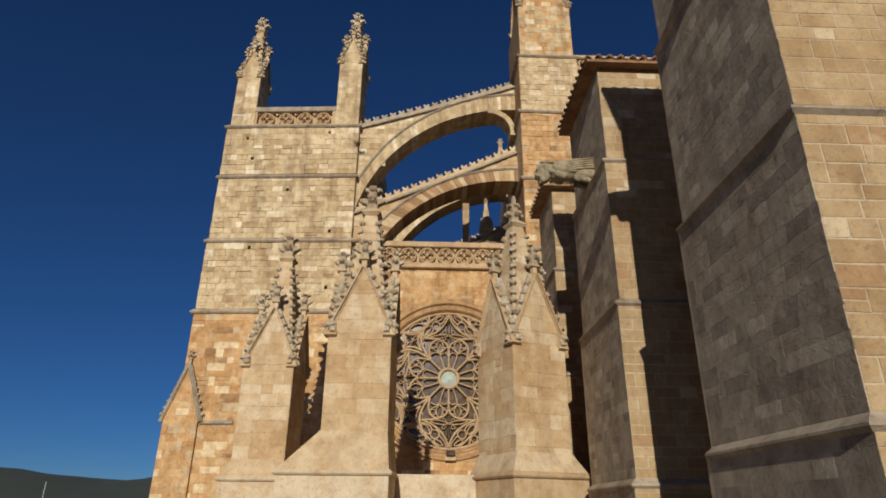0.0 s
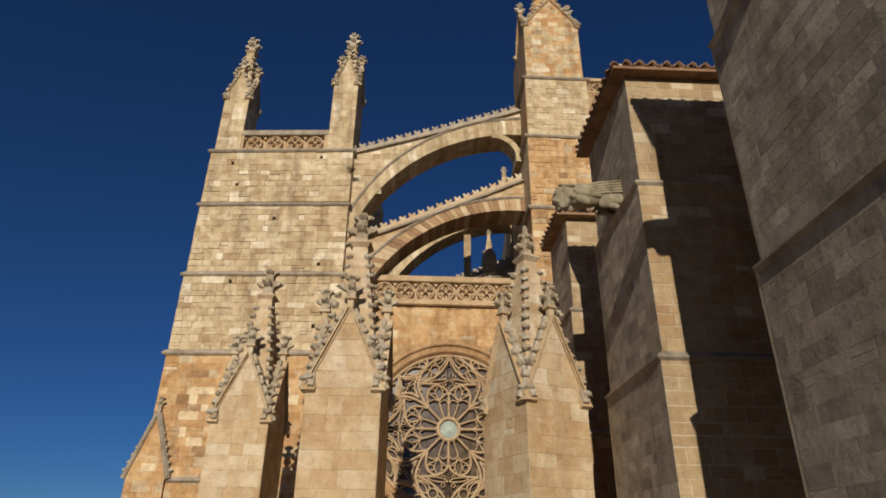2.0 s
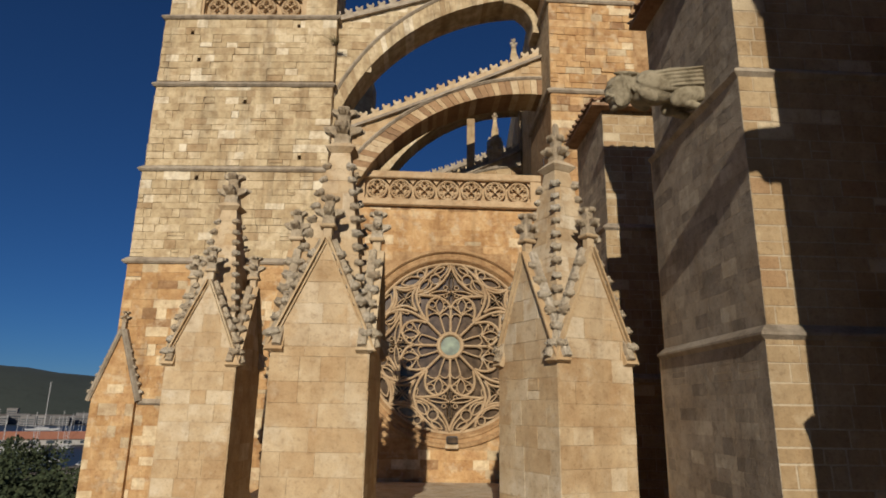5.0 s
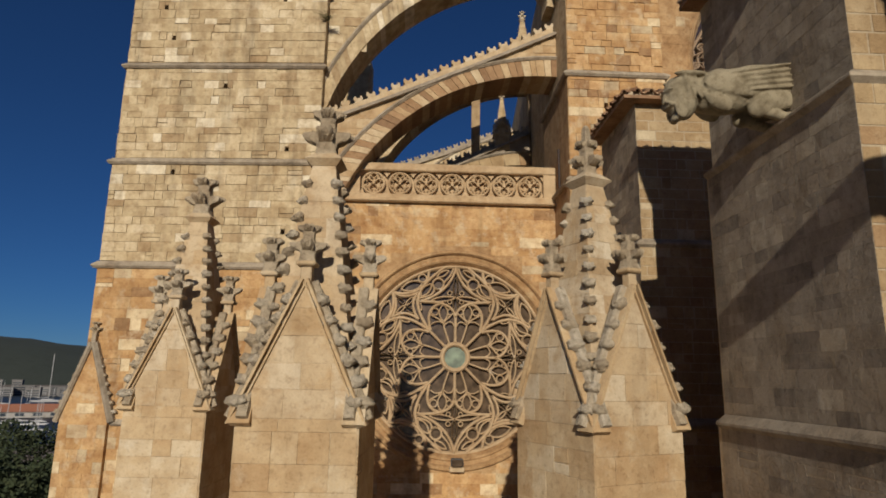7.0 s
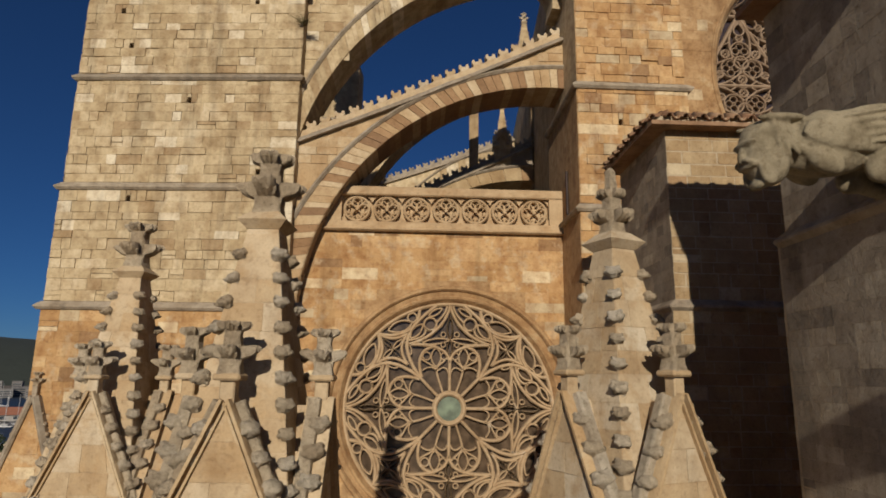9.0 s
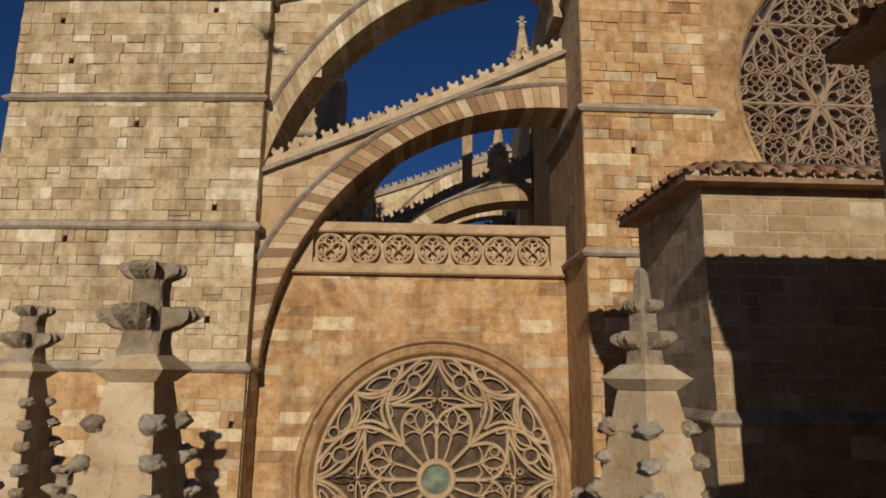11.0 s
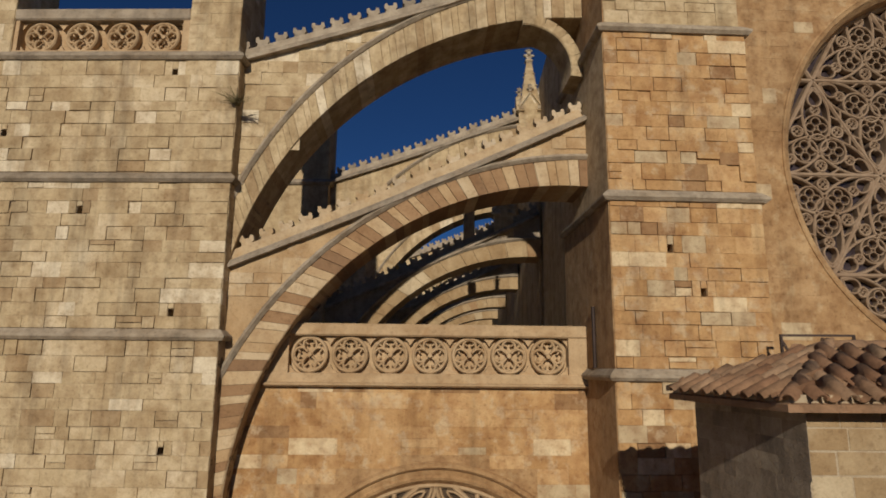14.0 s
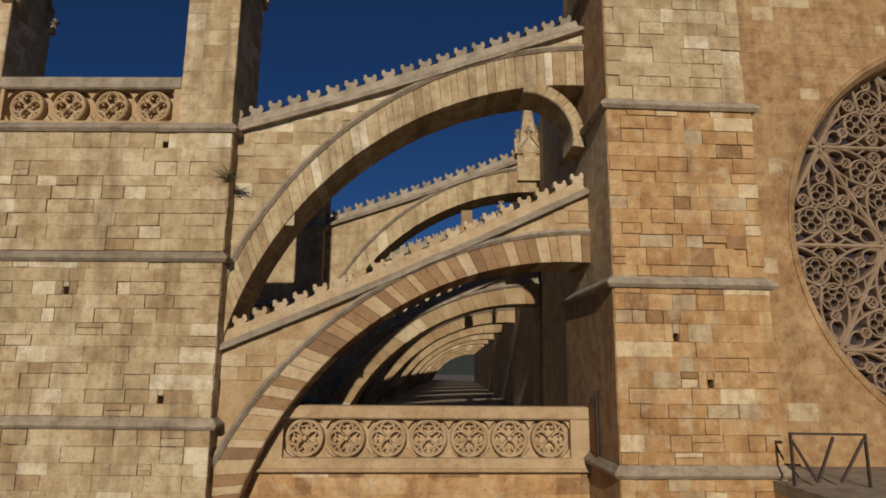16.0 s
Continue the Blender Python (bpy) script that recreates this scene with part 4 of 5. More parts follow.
def pinnacle(m, hw, hd, z0, zg, za, zcap, label, course=0.54, mean=1.0, n_edge=13, n_rake=6, ks=1.0, seed=1, mat=None, group="pinnacles on the chapel piers", sides=True, spike=0, flower=1.32):
    """Square pier with four gables, a crocketed spire and flower finials. Middle of the plan at m; front at -y."""
    p = thing("pinnacle", m, label, "pinnacle", group)
    mat = mat or honey
    rnd = random.Random(seed)
    bm = bmesh.new(); box(bm, -hw, -hd, z0, hw, hd, zg); part("shaft_core", bm, mat, p)
    faces = [(pose(0, -hd, 0), hw, hd), (pose(hw, 0, 0, 0, 0, 90), hd, hw), (pose(0, hd, 0, 0, 0, 180), hw, hd), (pose(-hw, 0, 0, 0, 0, -90), hd, hw)]
    for i, (fm, half, other) in enumerate(faces):
        if i != 2 and sides:
            stonework(p, fm, -half, half, z0, zg, mat, course=course, mean=mean, seed=seed * 7 + i, picked=lambda u, v: True, rough=0.005, depth=0.018)
        # gable: solid triangle running in to the middle
        bm = bmesh.new()
        tri = [(-half, zg), (half, zg), (0, za)]
        prism(bm, tri, lambda u, v, d: fm @ Vector((u, d, v)), 0.0, other)
        gable = part("gable", bm, mat if mat is not honey else pale, p)
        if i != 2:
            gable_stones(gable, fm, half, zg, za, mat if mat is not honey else pale, course, mean, random.Random(seed * 9 + i))
        rake = math.hypot(half, za - zg)
        for s in (-1, 1):
            bm = bmesh.new()
            line = [(s * (half + 0.1), zg - 0.12), (0, za + 0.1)]
            prof = [(-0.05, -0.07), (-0.015, -0.07), (-0.015, 0.04), (0.025, 0.04), (0.025, -0.13), (0.07, -0.13), (0.085, -0.05), (0.085, 0.3), (-0.05, 0.3)]
            sweep(bm, line, prof if s < 0 else [(-a, b) for a, b in prof], lambda u, v, d: fm @ Vector((u, d, v)))
            part("gable_coping", bm, mat, gable)
            bm = bmesh.new()
            slab = [(-0.02, 0.04), (0.17 * ks, 0.06), (0.19 * ks, 0.1), (0.17 * ks, 0.26), (-0.02, 0.28)]
            sweep(bm, [(s * (half + 0.04), zg - 0.06), (0, za + 0.02)], [(a + 0.06, b) for a, b in slab] if s < 0 else [(-a - 0.06, b) for a, b in slab], lambda u, v, d: fm @ Vector((u, d, v)))
            part("rake_slab", bm, carved, gable)
            ang = math.degrees(math.atan2(za - zg, half))
            for k in range(n_rake):
                t = (k + 0.6) / n_rake * 0.92
                u, v = s * ((half + 0.1) * (1 - t) + 0.02 * ks), zg + (za - zg) * t + 0.06 * ks
                place("crocket", CROCKETS[(k + i) % 4], gable, fm @ pose(u, 0.06, v) @ (pose(0, 0, 0) if s > 0 else pose(0, 0, 0, 0, 0, 180)) @ pose(0, 0, 0, rnd.uniform(-12, 12), -(90 - ang) * 0.4, rnd.uniform(-12, 12)) @ Matrix.Scale(ks * rnd.uniform(1.0, 1.25), 4))
        # apex: stalk, cap and flower
        bm = bmesh.new()
        box(bm, -0.11 * ks, -0.11 * ks, 0, 0.11 * ks, 0.11 * ks, 0.42 * ks, 0.02)
        box(bm, -0.2 * ks, -0.2 * ks, 0.40 * ks, 0.2 * ks, 0.2 * ks, 0.5 * ks, 0.03)
        st = part("finial_stalk", bm, pale, p)
        st.matrix_basis = fm @ pose(0, 0.08, za - 0.02)
        place("fleuron", FLEURONS[0], st, pose(0, 0, 0.48 * ks, 0, 0, rnd.uniform(-8, 8)) @ Matrix.Scale(ks * 0.85, 4))
    # spire
    zs = zg - 0.1
    top = 0.25 * ks
    bm = bmesh.new(); capped(bm, (hw * 0.92, hd * 0.92), zs, (top, top), zcap)
    spire = part("spire", bm, pale if mat is honey else weathered, p)
    bm = bmesh.new()
    hv, v = zcap - zs, zs + 0.05
    while v < zcap - 0.25:
        h = min(course * 0.8 * rnd.uniform(0.8, 1.15), zcap - v - 0.01)
        for i, (fm, half, other) in enumerate(faces):
            turn = pose(0, 0, 0, 0, 0, (0, 90, 180, -90)[i])
            wide = lambda z, b=half: (b * 0.92) + (top - b * 0.92) * (z - zs) / hv
            deepw = lambda z, b=other: (b * 0.92) + (top - b * 0.92) * (z - zs) / hv
            cut = rnd.uniform(-0.45, 0.45)
            spans = ((-1, cut), (cut, 1)) if wide(v) > 0.4 else ((-1, 1),)
            j = rnd.uniform(0.004, 0.012)
            for a, b in spans:
                quad = [(a * wide(v) + 0.005, v + 0.005), (b * wide(v) - 0.005, v + 0.005), (b * wide(v + h) - 0.005, v + h - 0.005), (a * wide(v + h) + 0.005, v + h - 0.005)]
                prism(bm, quad, lambda u, z, d: turn @ Vector((u, d - deepw(z), z)), -j, 0.03)
        v += h
    tagged(part("spire_stonework", bm, pale if mat is honey else mat, spire), kind="stuff")
    for sx in (-1, 1):
        for sy in (-1, 1):
            for k in range(n_edge):
                t = 0.05 + 0.93 * k / n_edge
                x, y, z = sx * (hw * 0.92 * (1 - t) + top * t), sy * (hd * 0.92 * (1 - t) + top * t), zs + (zcap - zs) * t
                place("crocket", CROCKETS[(k + sx + sy) % 4], spire, pose(x, y, z, 0, 0, math.degrees(math.atan2(sy, sx))) @ pose(-0.08 * ks, 0, 0, rnd.uniform(-10, 10), rnd.uniform(-14, 6), 0) @ Matrix.Scale(ks * rnd.uniform(0.85, 1.08), 4))
    bm = bmesh.new()
    capped(bm, (top * 1.1, top * 1.1), zcap - 0.04, (top * 1.65, top * 1.65), zcap + 0.1 * ks)
    capped(bm, (top * 1.65, top * 1.65), zcap + 0.1 * ks, (top * 0.9, top * 0.9), zcap + 0.28 * ks)
    cap = part("spire_cap", bm, pale, p)
    place("fleuron", FLEURONS[spike], cap, pose(0, 0, zcap + 0.2 * ks, 0, 0, rnd.uniform(-6, 6)) @ Matrix.Scale(ks * flower, 4))
    return p


def plinth(bm, x0, y0, x1, y1, z0, z1, e, top):
    """Wider foot under a pier with a sloping weathering."""
    l, r, f, b = e
    box(bm, x0 - l, y0 - f, z0, x1 + r, y1 + b, z1)
    lo = [bm.verts.new(v) for v in ((x0 - l, y0 - f, z1), (x1 + r, y0 - f, z1), (x1 + r, y1 + b, z1), (x0 - l, y1 + b, z1))]
    hi = [bm.verts.new(v) for v in ((x0 - 0.02, y0 - 0.05, top), (x1 + 0.02, y0 - 0.05, top), (x1 + 0.02, y1, top), (x0 - 0.02, y1, top))]
    bm.faces.new(hi)
    for i in range(4):
        j = (i + 1) % 4
        bm.faces.new((lo[i], lo[j], hi[j], hi[i]))


mA, mB, mC = pose(-6.75, 29.3, 0, 0, 0, -3), pose(-2.2, 23.9, 0, 0, 0, -3), pose(4.0, 24.55, 0, 0, 0, 24)
pA = pinnacle(mA, 1.12, 1.3, 6, 12.05, 14.6, 17.5, "golden stone pier with crocketed spire and weathered carved leaves", seed=2)
pB = pinnacle(mB, 1.16, 1.35, 6, 12.1, 14.65, 17.55, "golden stone pier topped by a tall crocketed spire and flower finials", seed=3, flower=1.28)
pC = pinnacle(mC, 1.18, 1.35, 6, 12.0, 14.8, 17.5, "golden stone pier set askew with a crocketed spire", seed=4, spike=1, flower=1.03)
for p, hw, hd, e in ((pA, 1.12, 1.3, (0.35, 0.1, 0.3, 0.2)), (pB, 1.16, 1.35, (1.35, 0.15, 0.35, 0.2)), (pC, 1.18, 1.35, (0.35, 0.5, 0.3, 0.2))):
    bm = bmesh.new(); plinth(bm, -hw, -hd, hw, hd, 0, 7.3, e, 8.6 if e[0] > 1 else 8.0); part("plinth", bm, pale, p)
    bm = bmesh.new(); string_course(bm, [(-hw - e[0], hd, 7.12), (-hw - e[0], -hd - e[2], 7.12), (hw + e[1], -hd - e[2], 7.12), (hw + e[1], hd, 7.12)], 0.12, 0.22); part("drip", bm, pale, p)

# low chapel body between the piers
bm = bmesh.new()
prism(bm, [(-6.5, 29.5), (-2.2, 24.6), (3.9, 25.0), (6.4, 28), (6.4, 39.3), (-5, 39.3), (-6.5, 36)], lambda u, v, d: (u, v, d), 0, 7.3)
tagged(finish("chapel_body", bm, pale), "low pale chapel walls with a flat roof between the piers", "chapel", kind="structure")

# turrets on the outer buttress
pinnacle(BUT @ pose(1.0, 1.1, 0), 0.85, 1.0, 32.0, 36.5, 38.8, 41.5, "narrow stone turret with worn crocketed spire on the buttress", course=0.5, mean=0.8, n_edge=8, n_rake=5, ks=1.05, seed=5, mat=cream, group="turrets on the buttress")
pinnacle(BUT @ pose(8.72, 1.25, 0), 0.85, 1.15, 32.0, 37.7, 40.0, 42.0, "narrow stone turret with worn crocketed spire on the buttress", course=0.5, mean=0.8, n_edge=7, n_rake=5, ks=1.05, seed=6, mat=cream, group="turrets on the buttress")


def gabled_offset(m, hw, depth, zg, za):
    """Shallow gabled projection with crocketed copings and a small finial."""
    p = thing("gabled_offset", m, "shallow golden gabled projection with crocketed copings at the buttress foot", "buttress")
    bm = bmesh.new(); prism(bm, [(-hw, 0), (hw, 0), (hw, zg), (0, za), (-hw, zg)], wall_xz, 0.02, depth); part("core", bm, gold, p)
    stonework(p, pose(0, 0.02, 0), -hw, hw, 3, za, gold, course=0.47, mean=0.8, seed=88, picked=lambda u, v: v > 7, depth=0.02, rough=0.004,
              keep=lambda u, v, w, h: v + h < zg or abs(u) + w / 2 < hw * (za - v - h) / (za - zg))
    for s in (-1, 1):
        prof = [(-0.06, -0.06), (0.02, -0.14), (0.08, -0.12), (0.2, 0.0), (0.2, 0.35), (-0.06, 0.35)]
        bm = bmesh.new(); sweep(bm, [(s * (hw + 0.1), zg - 0.12), (0, za + 0.05)], prof if s < 0 else [(-a, b) for a, b in prof], wall_xz); part("gable_coping", bm, weathered, p)
        for k in range(7):
            t = 0.08 + 0.12 * k
            place("crocket", CROCKETS[k % 4], p, pose(s * ((hw + 0.22) * (1 - t)), 0.1, zg + (za - zg) * t + 0.08, 0, 0, 0 if s > 0 else 180) @ Matrix.Scale(0.85, 4))
    bm = bmesh.new(); box(bm, -0.1, 0.0, za - 0.1, 0.1, 0.2, za + 0.55, 0.02); st = part("finial_stalk", bm, weathered, p)
    place("fleuron", FLEURONS[0], st, pose(0, 0.1, za + 0.45) @ Matrix.Scale(0.6, 4))


gabled_offset(BUT @ pose(0.27, -0.32, 0), 1.05, 1.6, 10.95, 14.15)
bm = bmesh.new(); string_course(bm, [(1.4, -0.08, 10.7), (3.4, -0.08, 10.7)], 0.2, 0.3); part("string_course", bm, weathered, buttress)

# ---- great pier and gable wall with the large round window ----
PX0, PX1, PY = 6.72, 11.25, 36.6
pier = thing("nave_pier", pose(0, 0, 0), "massive golden ashlar pier with string courses", "buttress")
stages = [(0, 21.75, 0.06), (21.75, 26.95, 0.03), (26.95, 32.4, 0.0), (32.4, 37.4, -0.06), (37.4, 42.4, -0.22)]
for i, (z0, z1, e) in enumerate(stages):
    if i < 4:
        bm = bmesh.new()
        string_course(bm, [(PX0 - e, 42.0, z1 - 0.2), (PX0 - e, PY - e, z1 - 0.2), (PX1 + 2 * e, PY - e, z1 - 0.2), (PX1 + 2 * e, 39.2, z1 - 0.2)], 0.2, 0.34)
        part("string_course", bm, weathered, pier)
    holes = []
    stonework(pier, pose(0, PY - e + 0.02, 0), PX0 - e + 0.02, PX1 + 2 * e - 0.02, max(z0 + 0.14, 10), z1 - (0.2 if i < 4 else 0), gold if z0 < 32 else cream, course=0.43, mean=0.72, seed=30 + i, picked=lambda u, v: 21.5 < v < 37, limit=100, rough=0.012, depth=0.06, holes=holes)
    bm = bmesh.new(); pierced_box(bm, PX0 - e, PY - e + 0.02, z0, PX1 + e * 2 - 0.02, 42.0, z1, holes); part("stage", bm, plaster, pier)
pinnacle(pose(8.98, 38.7, 0), 1.95, 1.9, 37.6, 42.4, 45.0, 48.5, "large gabled pinnacle with crocketed edges crowning the pier", course=0.45, mean=0.8, n_edge=8, n_rake=7, ks=1.2, seed=9, mat=gold, group="turrets on the buttress")

GC, GR, GY = (21.03, 29.04), 6.9, 39.0
gable_wall = thing("wall_east", pose(0, 0, 0), "golden ashlar wall pierced by a huge round window", "wall", kind="structure")
bm = bmesh.new(); ring_wall(bm, 10.8, 36, 0, 38.2, GC, GR + 0.45, GY + 0.02, GY + 2.0, 96); part("core", bm, plaster, gable_wall)
stonework(gable_wall, pose(0, GY + 0.02, 0), 11.25, 18, 15, 38.2, plaster, course=0.48, mean=0.95, seed=51, rough=0.003, depth=0.008,
          keep=lambda u, v, w, h: min(math.hypot(u + s * w / 2 - GC[0], v + q * h - GC[1]) for s in (-1, 1) for q in (0, 1)) > GR + 0.42, picked=lambda u, v: 20 < v < 36 and u < 16, limit=200)
bm = bmesh.new()
sweep(bm, arc(*GC, GR + 0.42, 0, 360, 128)[:-1], [(-0.06, GY + 0.4), (-0.06, GY - 0.02), (0.0, GY - 0.045), (0.06, GY - 0.01), (0.16, GY + 0.03), (0.34, GY + 0.3), (0.42, GY + 0.7), (0.42, GY + 1.4), (-0.06, GY + 1.4)], wall_xz, True)
part("window_surround", bm, plaster, gable_wall)
GT = GY + 0.3
great = thing("window_great_rose", pose(0, 0, 0), "huge round window of triangular stone bars filled with ring tracery", "window", kind="structure")
bm = bmesh.new(); prism(bm, arc(*GC, GR + 0.1, 0, 360, 72)[:-1], wall_xz, GT + 0.75, GT + 0.79); part("glazing", bm, great_glass, great, "dark leaded glass")
bm = bmesh.new(); sweep(bm, arc(*GC, GR, 0, 360, 128)[:-1], bar_profile(0.1, GT + 0.42, GT + 0.85), wall_xz, True); part("rim", bm, tracery, great)


def chord(p, d):
    """The part of the line p + s d that lies within the window."""
    q = Vector(p) - Vector(GC)
    d = Vector(d).normalized()
    b, c = q.dot(d), q.length_squared - (GR - 0.05) ** 2
    k = b * b - c
    if k <= 0.05:
        return None
    k = math.sqrt(k)
    a, e = Vector(p) + d * (-b - k), Vector(p) + d * (-b + k)
    return [tuple(a), tuple(e)]


NODE, HS = (17.62, 28.78), 3.62
SIDE = HS * 2 / math.sqrt(3)
for ang in (0, 60, 120):
    d = (math.cos(radians(ang)), math.sin(radians(ang)))
    nrm = (-d[1], d[0])
    for k in range(-4, 5):
        line = chord((NODE[0] + nrm[0] * HS * k, NODE[1] + nrm[1] * HS * k), d)
        if line:
            bm = bmesh.new(); sweep(bm, line, bar_profile(0.075, GT + 0.4, GT + 0.85), wall_xz); part("bar", bm, tracery_dark, great)
for r in range(-3, 4):
    for q in range(-5, 6):
        for up in (0, 1):
            cx = NODE[0] + SIDE * (q + r / 2 + 0.5 * up)
            cz_ = NODE[1] + HS * r + HS * (1 if up else 2) / 3
            if math.hypot(cx - GC[0], cz_ - GC[1]) > GR + 0.9 or cx > 23.5:
                continue
            bm = bmesh.new()
            s = 1 if up else -1
            if math.hypot(cx - GC[0], cz_ - GC[1]) < GR - 0.3:
                sweep(bm, arc(cx, cz_, 0.34, 0, 360, 16)[:-1], bar_profile(0.04, GT + 0.46, GT + 0.8), wall_xz, True)
            for j in range(3):
                a = 90 * s + 120 * j
                out = lambda d, t=0.0: (cx + d * math.cos(radians(a)) - t * math.sin(radians(a)), cz_ + d * math.sin(radians(a)) + t * math.cos(radians(a)))
                c = out(0.6)
                c2 = (cx + 0.86 * math.cos(radians(a + 60)), cz_ + 0.86 * math.sin(radians(a + 60)))
                for cc, rr in ((c, 0.47), (out(1.26), 0.17), (c2, 0.2)):
                    if math.hypot(cc[0] - GC[0], cc[1] - GC[1]) < GR - rr * 0.8:
                        sweep(bm, arc(*cc, rr, 0, 360, 18)[:-1], bar_profile(0.036, GT + 0.46, GT + 0.8), wall_xz, True)
                        for l in range(4):
                            cl = (cc[0] + rr * 0.48 * math.cos(math.pi / 2 * l), cc[1] + rr * 0.48 * math.sin(math.pi / 2 * l))
                            sweep(bm, arc(*cl, rr * 0.36, 0, 360, 10)[:-1], bar_profile(0.022, GT + 0.5, GT + 0.78), wall_xz, True)
                curves = []
                for w in (-1, 1):
                    # pointed leaf round the circle and the eye in the corner
                    curves.append((petal_curve(out(2.15), out(1.75, 0.5 * w), out(1.1, 0.62 * w), out(0.25, 0.40 * w), 12), 0.05))
                    curves.append((petal_curve(out(2.05), out(1.8, 0.30 * w), out(1.5, 0.36 * w), out(1.38, 0.02 * w), 8), 0.035))
                    # arm that runs on to the middle of the side
                    curves.append((petal_curve(out(1.05, 0.5 * w), out(0.9, 0.75 * w), out(0.85, 1.0 * w), out(0.62, 1.15 * w), 8), 0.036))
                for crv, w in curves:
                    crv = [v for v in crv if math.hypot(v[0] - GC[0], v[1] - GC[1]) < GR - 0.05]
                    if len(crv) > 2:
                        sweep(bm, crv, bar_profile(w, GT + 0.44, GT + 0.82), wall_xz)
            if len(bm.verts):
                part("tracery_cusp", bm, tracery_dark, great)
            else:
                bm.free()
balustrade("balustrade", pose(10.9, 39.2, 0), 12, 38.2, 38.45, 39.4, 39.7, 11, 0.3, "stone balustrade of pierced rings along the wall top")

# ---- stepped towers with tiled roofs ----
def tile_mesh(length, r0, r1):
    bm = bmesh.new()
    n = 6
    rows = []
    for t, r in ((0, r0), (1, r1)):
        for th in (0.0, 0.03):
            rows.append([bm.verts.new(((r - th) * math.cos(math.pi * i / n), t * length, (r - th) * math.sin(math.pi * i / n))) for i in range(n + 1)])
    for i in range(n):
        bm.faces.new((rows[0][i], rows[0][i + 1], rows[2][i + 1], rows[2][i]))
        bm.faces.new((rows[1][i + 1], rows[1][i], rows[3][i], rows[3][i + 1]))
        bm.faces.new((rows[0][i + 1], rows[0][i], rows[1][i], rows[1][i + 1]))
        bm.faces.new((rows[2][i], rows[2][i + 1], rows[3][i + 1], rows[3][i]))
    return shared("roof_tile", bm, clay)


TILE = tile_mesh(0.56, 0.10, 0.122)
PITCH = 0.4


def tiled_roof(x0, x1, y0, y1, z, rise, label):
    """Hipped at its -x end, ridge along x."""
    r = thing("tiled_roof", pose(0, 0, 0), label, "roof")
    hy = (y1 - y0) / 2
    ym, xr = (y0 + y1) / 2, x0 + hy
    bm = bmesh.new()
    t = 0.1
    base = [bm.verts.new(v) for v in ((x0, y0, z - t), (x1, y0, z - t), (x1, y1, z - t), (x0, y1, z - t))]
    up = [bm.verts.new(v) for v in ((x0, y0, z), (x1, y0, z), (x1, y1, z), (x0, y1, z))]
    ra, rb = bm.verts.new((xr, ym, z + rise)), bm.verts.new((x1, ym, z + rise))
    bm.faces.new(base[::-1])
    for i in range(4):
        j = (i + 1) % 4
        bm.faces.new((base[i], base[j], up[j], up[i]))
    bm.faces.new((up[0], up[1], rb, ra)); bm.faces.new((up[2], up[3], ra, rb)); bm.faces.new((up[3], up[0], ra)); bm.faces.new((up[1], up[2], rb))
    part("roof_deck", bm, clay, r)
    bm = bmesh.new(); box(bm, x0 + 0.06, y0 + 0.06, z - 0.02, x1, y0 + 0.3, z + 0.13); part("mortar_bed", bm, lime_joint, r, "white mortar bed under the eave tiles")
    bm = bmesh.new(); box(bm, x0 + 0.06, y0 + 0.3, z - 0.02, x0 + 0.3, y1 - 0.06, z + 0.13); part("mortar_bed", bm, lime_joint, r, "white mortar bed under the eave tiles")
    # back bed is added to fill the tile gaps, so the eave's shadow falls straighter
    bm = bmesh.new(); box(bm, x0 + 0.3, y1 - 0.24, z - 0.02, x1, y1 + 0.05, z + 0.14); part("mortar_bed", bm, lime_joint, r, "white mortar bed under the eave tiles")
    rnd = random.Random(int(y0 * 10))
    sl = math.hypot(hy, rise)
    ang = math.degrees(math.atan2(rise, hy))

    def lay(origin, turn, length, hip_l, hip_r):
        k = int(length / PITCH)
        for i in range(k + 1):
            u = (i + 0.5 * 0) * length / k
            d = 1.0
            if hip_l: d = min(d, u / hy)
            if hip_r: d = min(d, (length - u) / hy)
            n = int((d * sl + 0.06) / 0.46)
            for j in range(n):
                m = pose(*origin, 0, 0, turn) @ pose(u, -0.1, 0.03, ang, 0, 0) @ pose(rnd.uniform(-0.02, 0.02), j * 0.46, 0.035 - 0.004 * j, 2.5 + rnd.uniform(-1, 1), 0, rnd.uniform(-2, 2))
                place("roof_tile", TILE, r, m)
            if i < k:       # channel tiles, hollow side up
                for j in range(min(n, 2)):
                    m = pose(*origin, 0, 0, turn) @ pose(u + length / k / 2, -0.06, 0.12, ang, 0, 0) @ pose(0, j * 0.46, 0, 0, 180, 0)
                    place("roof_tile", TILE, r, m)
    lay((x0, y0, z), 0, x1 - x0, True, False)
    lay((x0, y1, z), -90, y1 - y0, True, True)
    lay((x1, y1, z), 180, x1 - x0, False, True)
    for (a, b) in (((x0, y0, z), (xr, ym, z + rise)), ((x0, y1, z), (xr, ym, z + rise)), ((xr, ym, z + rise), (x1, ym, z + rise))):
        a, b = Vector(a), Vector(b)
        d = (b - a)
        n = max(2, int(d.length / 0.48))
        for j in range(n):
            p = a + d * (j / n)
            place("ridge_tile", TILE, r, Matrix.Translation(p + Vector((0, 0, 0.05))) @ d.to_track_quat("Y", "Z").to_matrix().to_4x4() @ Matrix.Scale(1.1, 4))
    return r


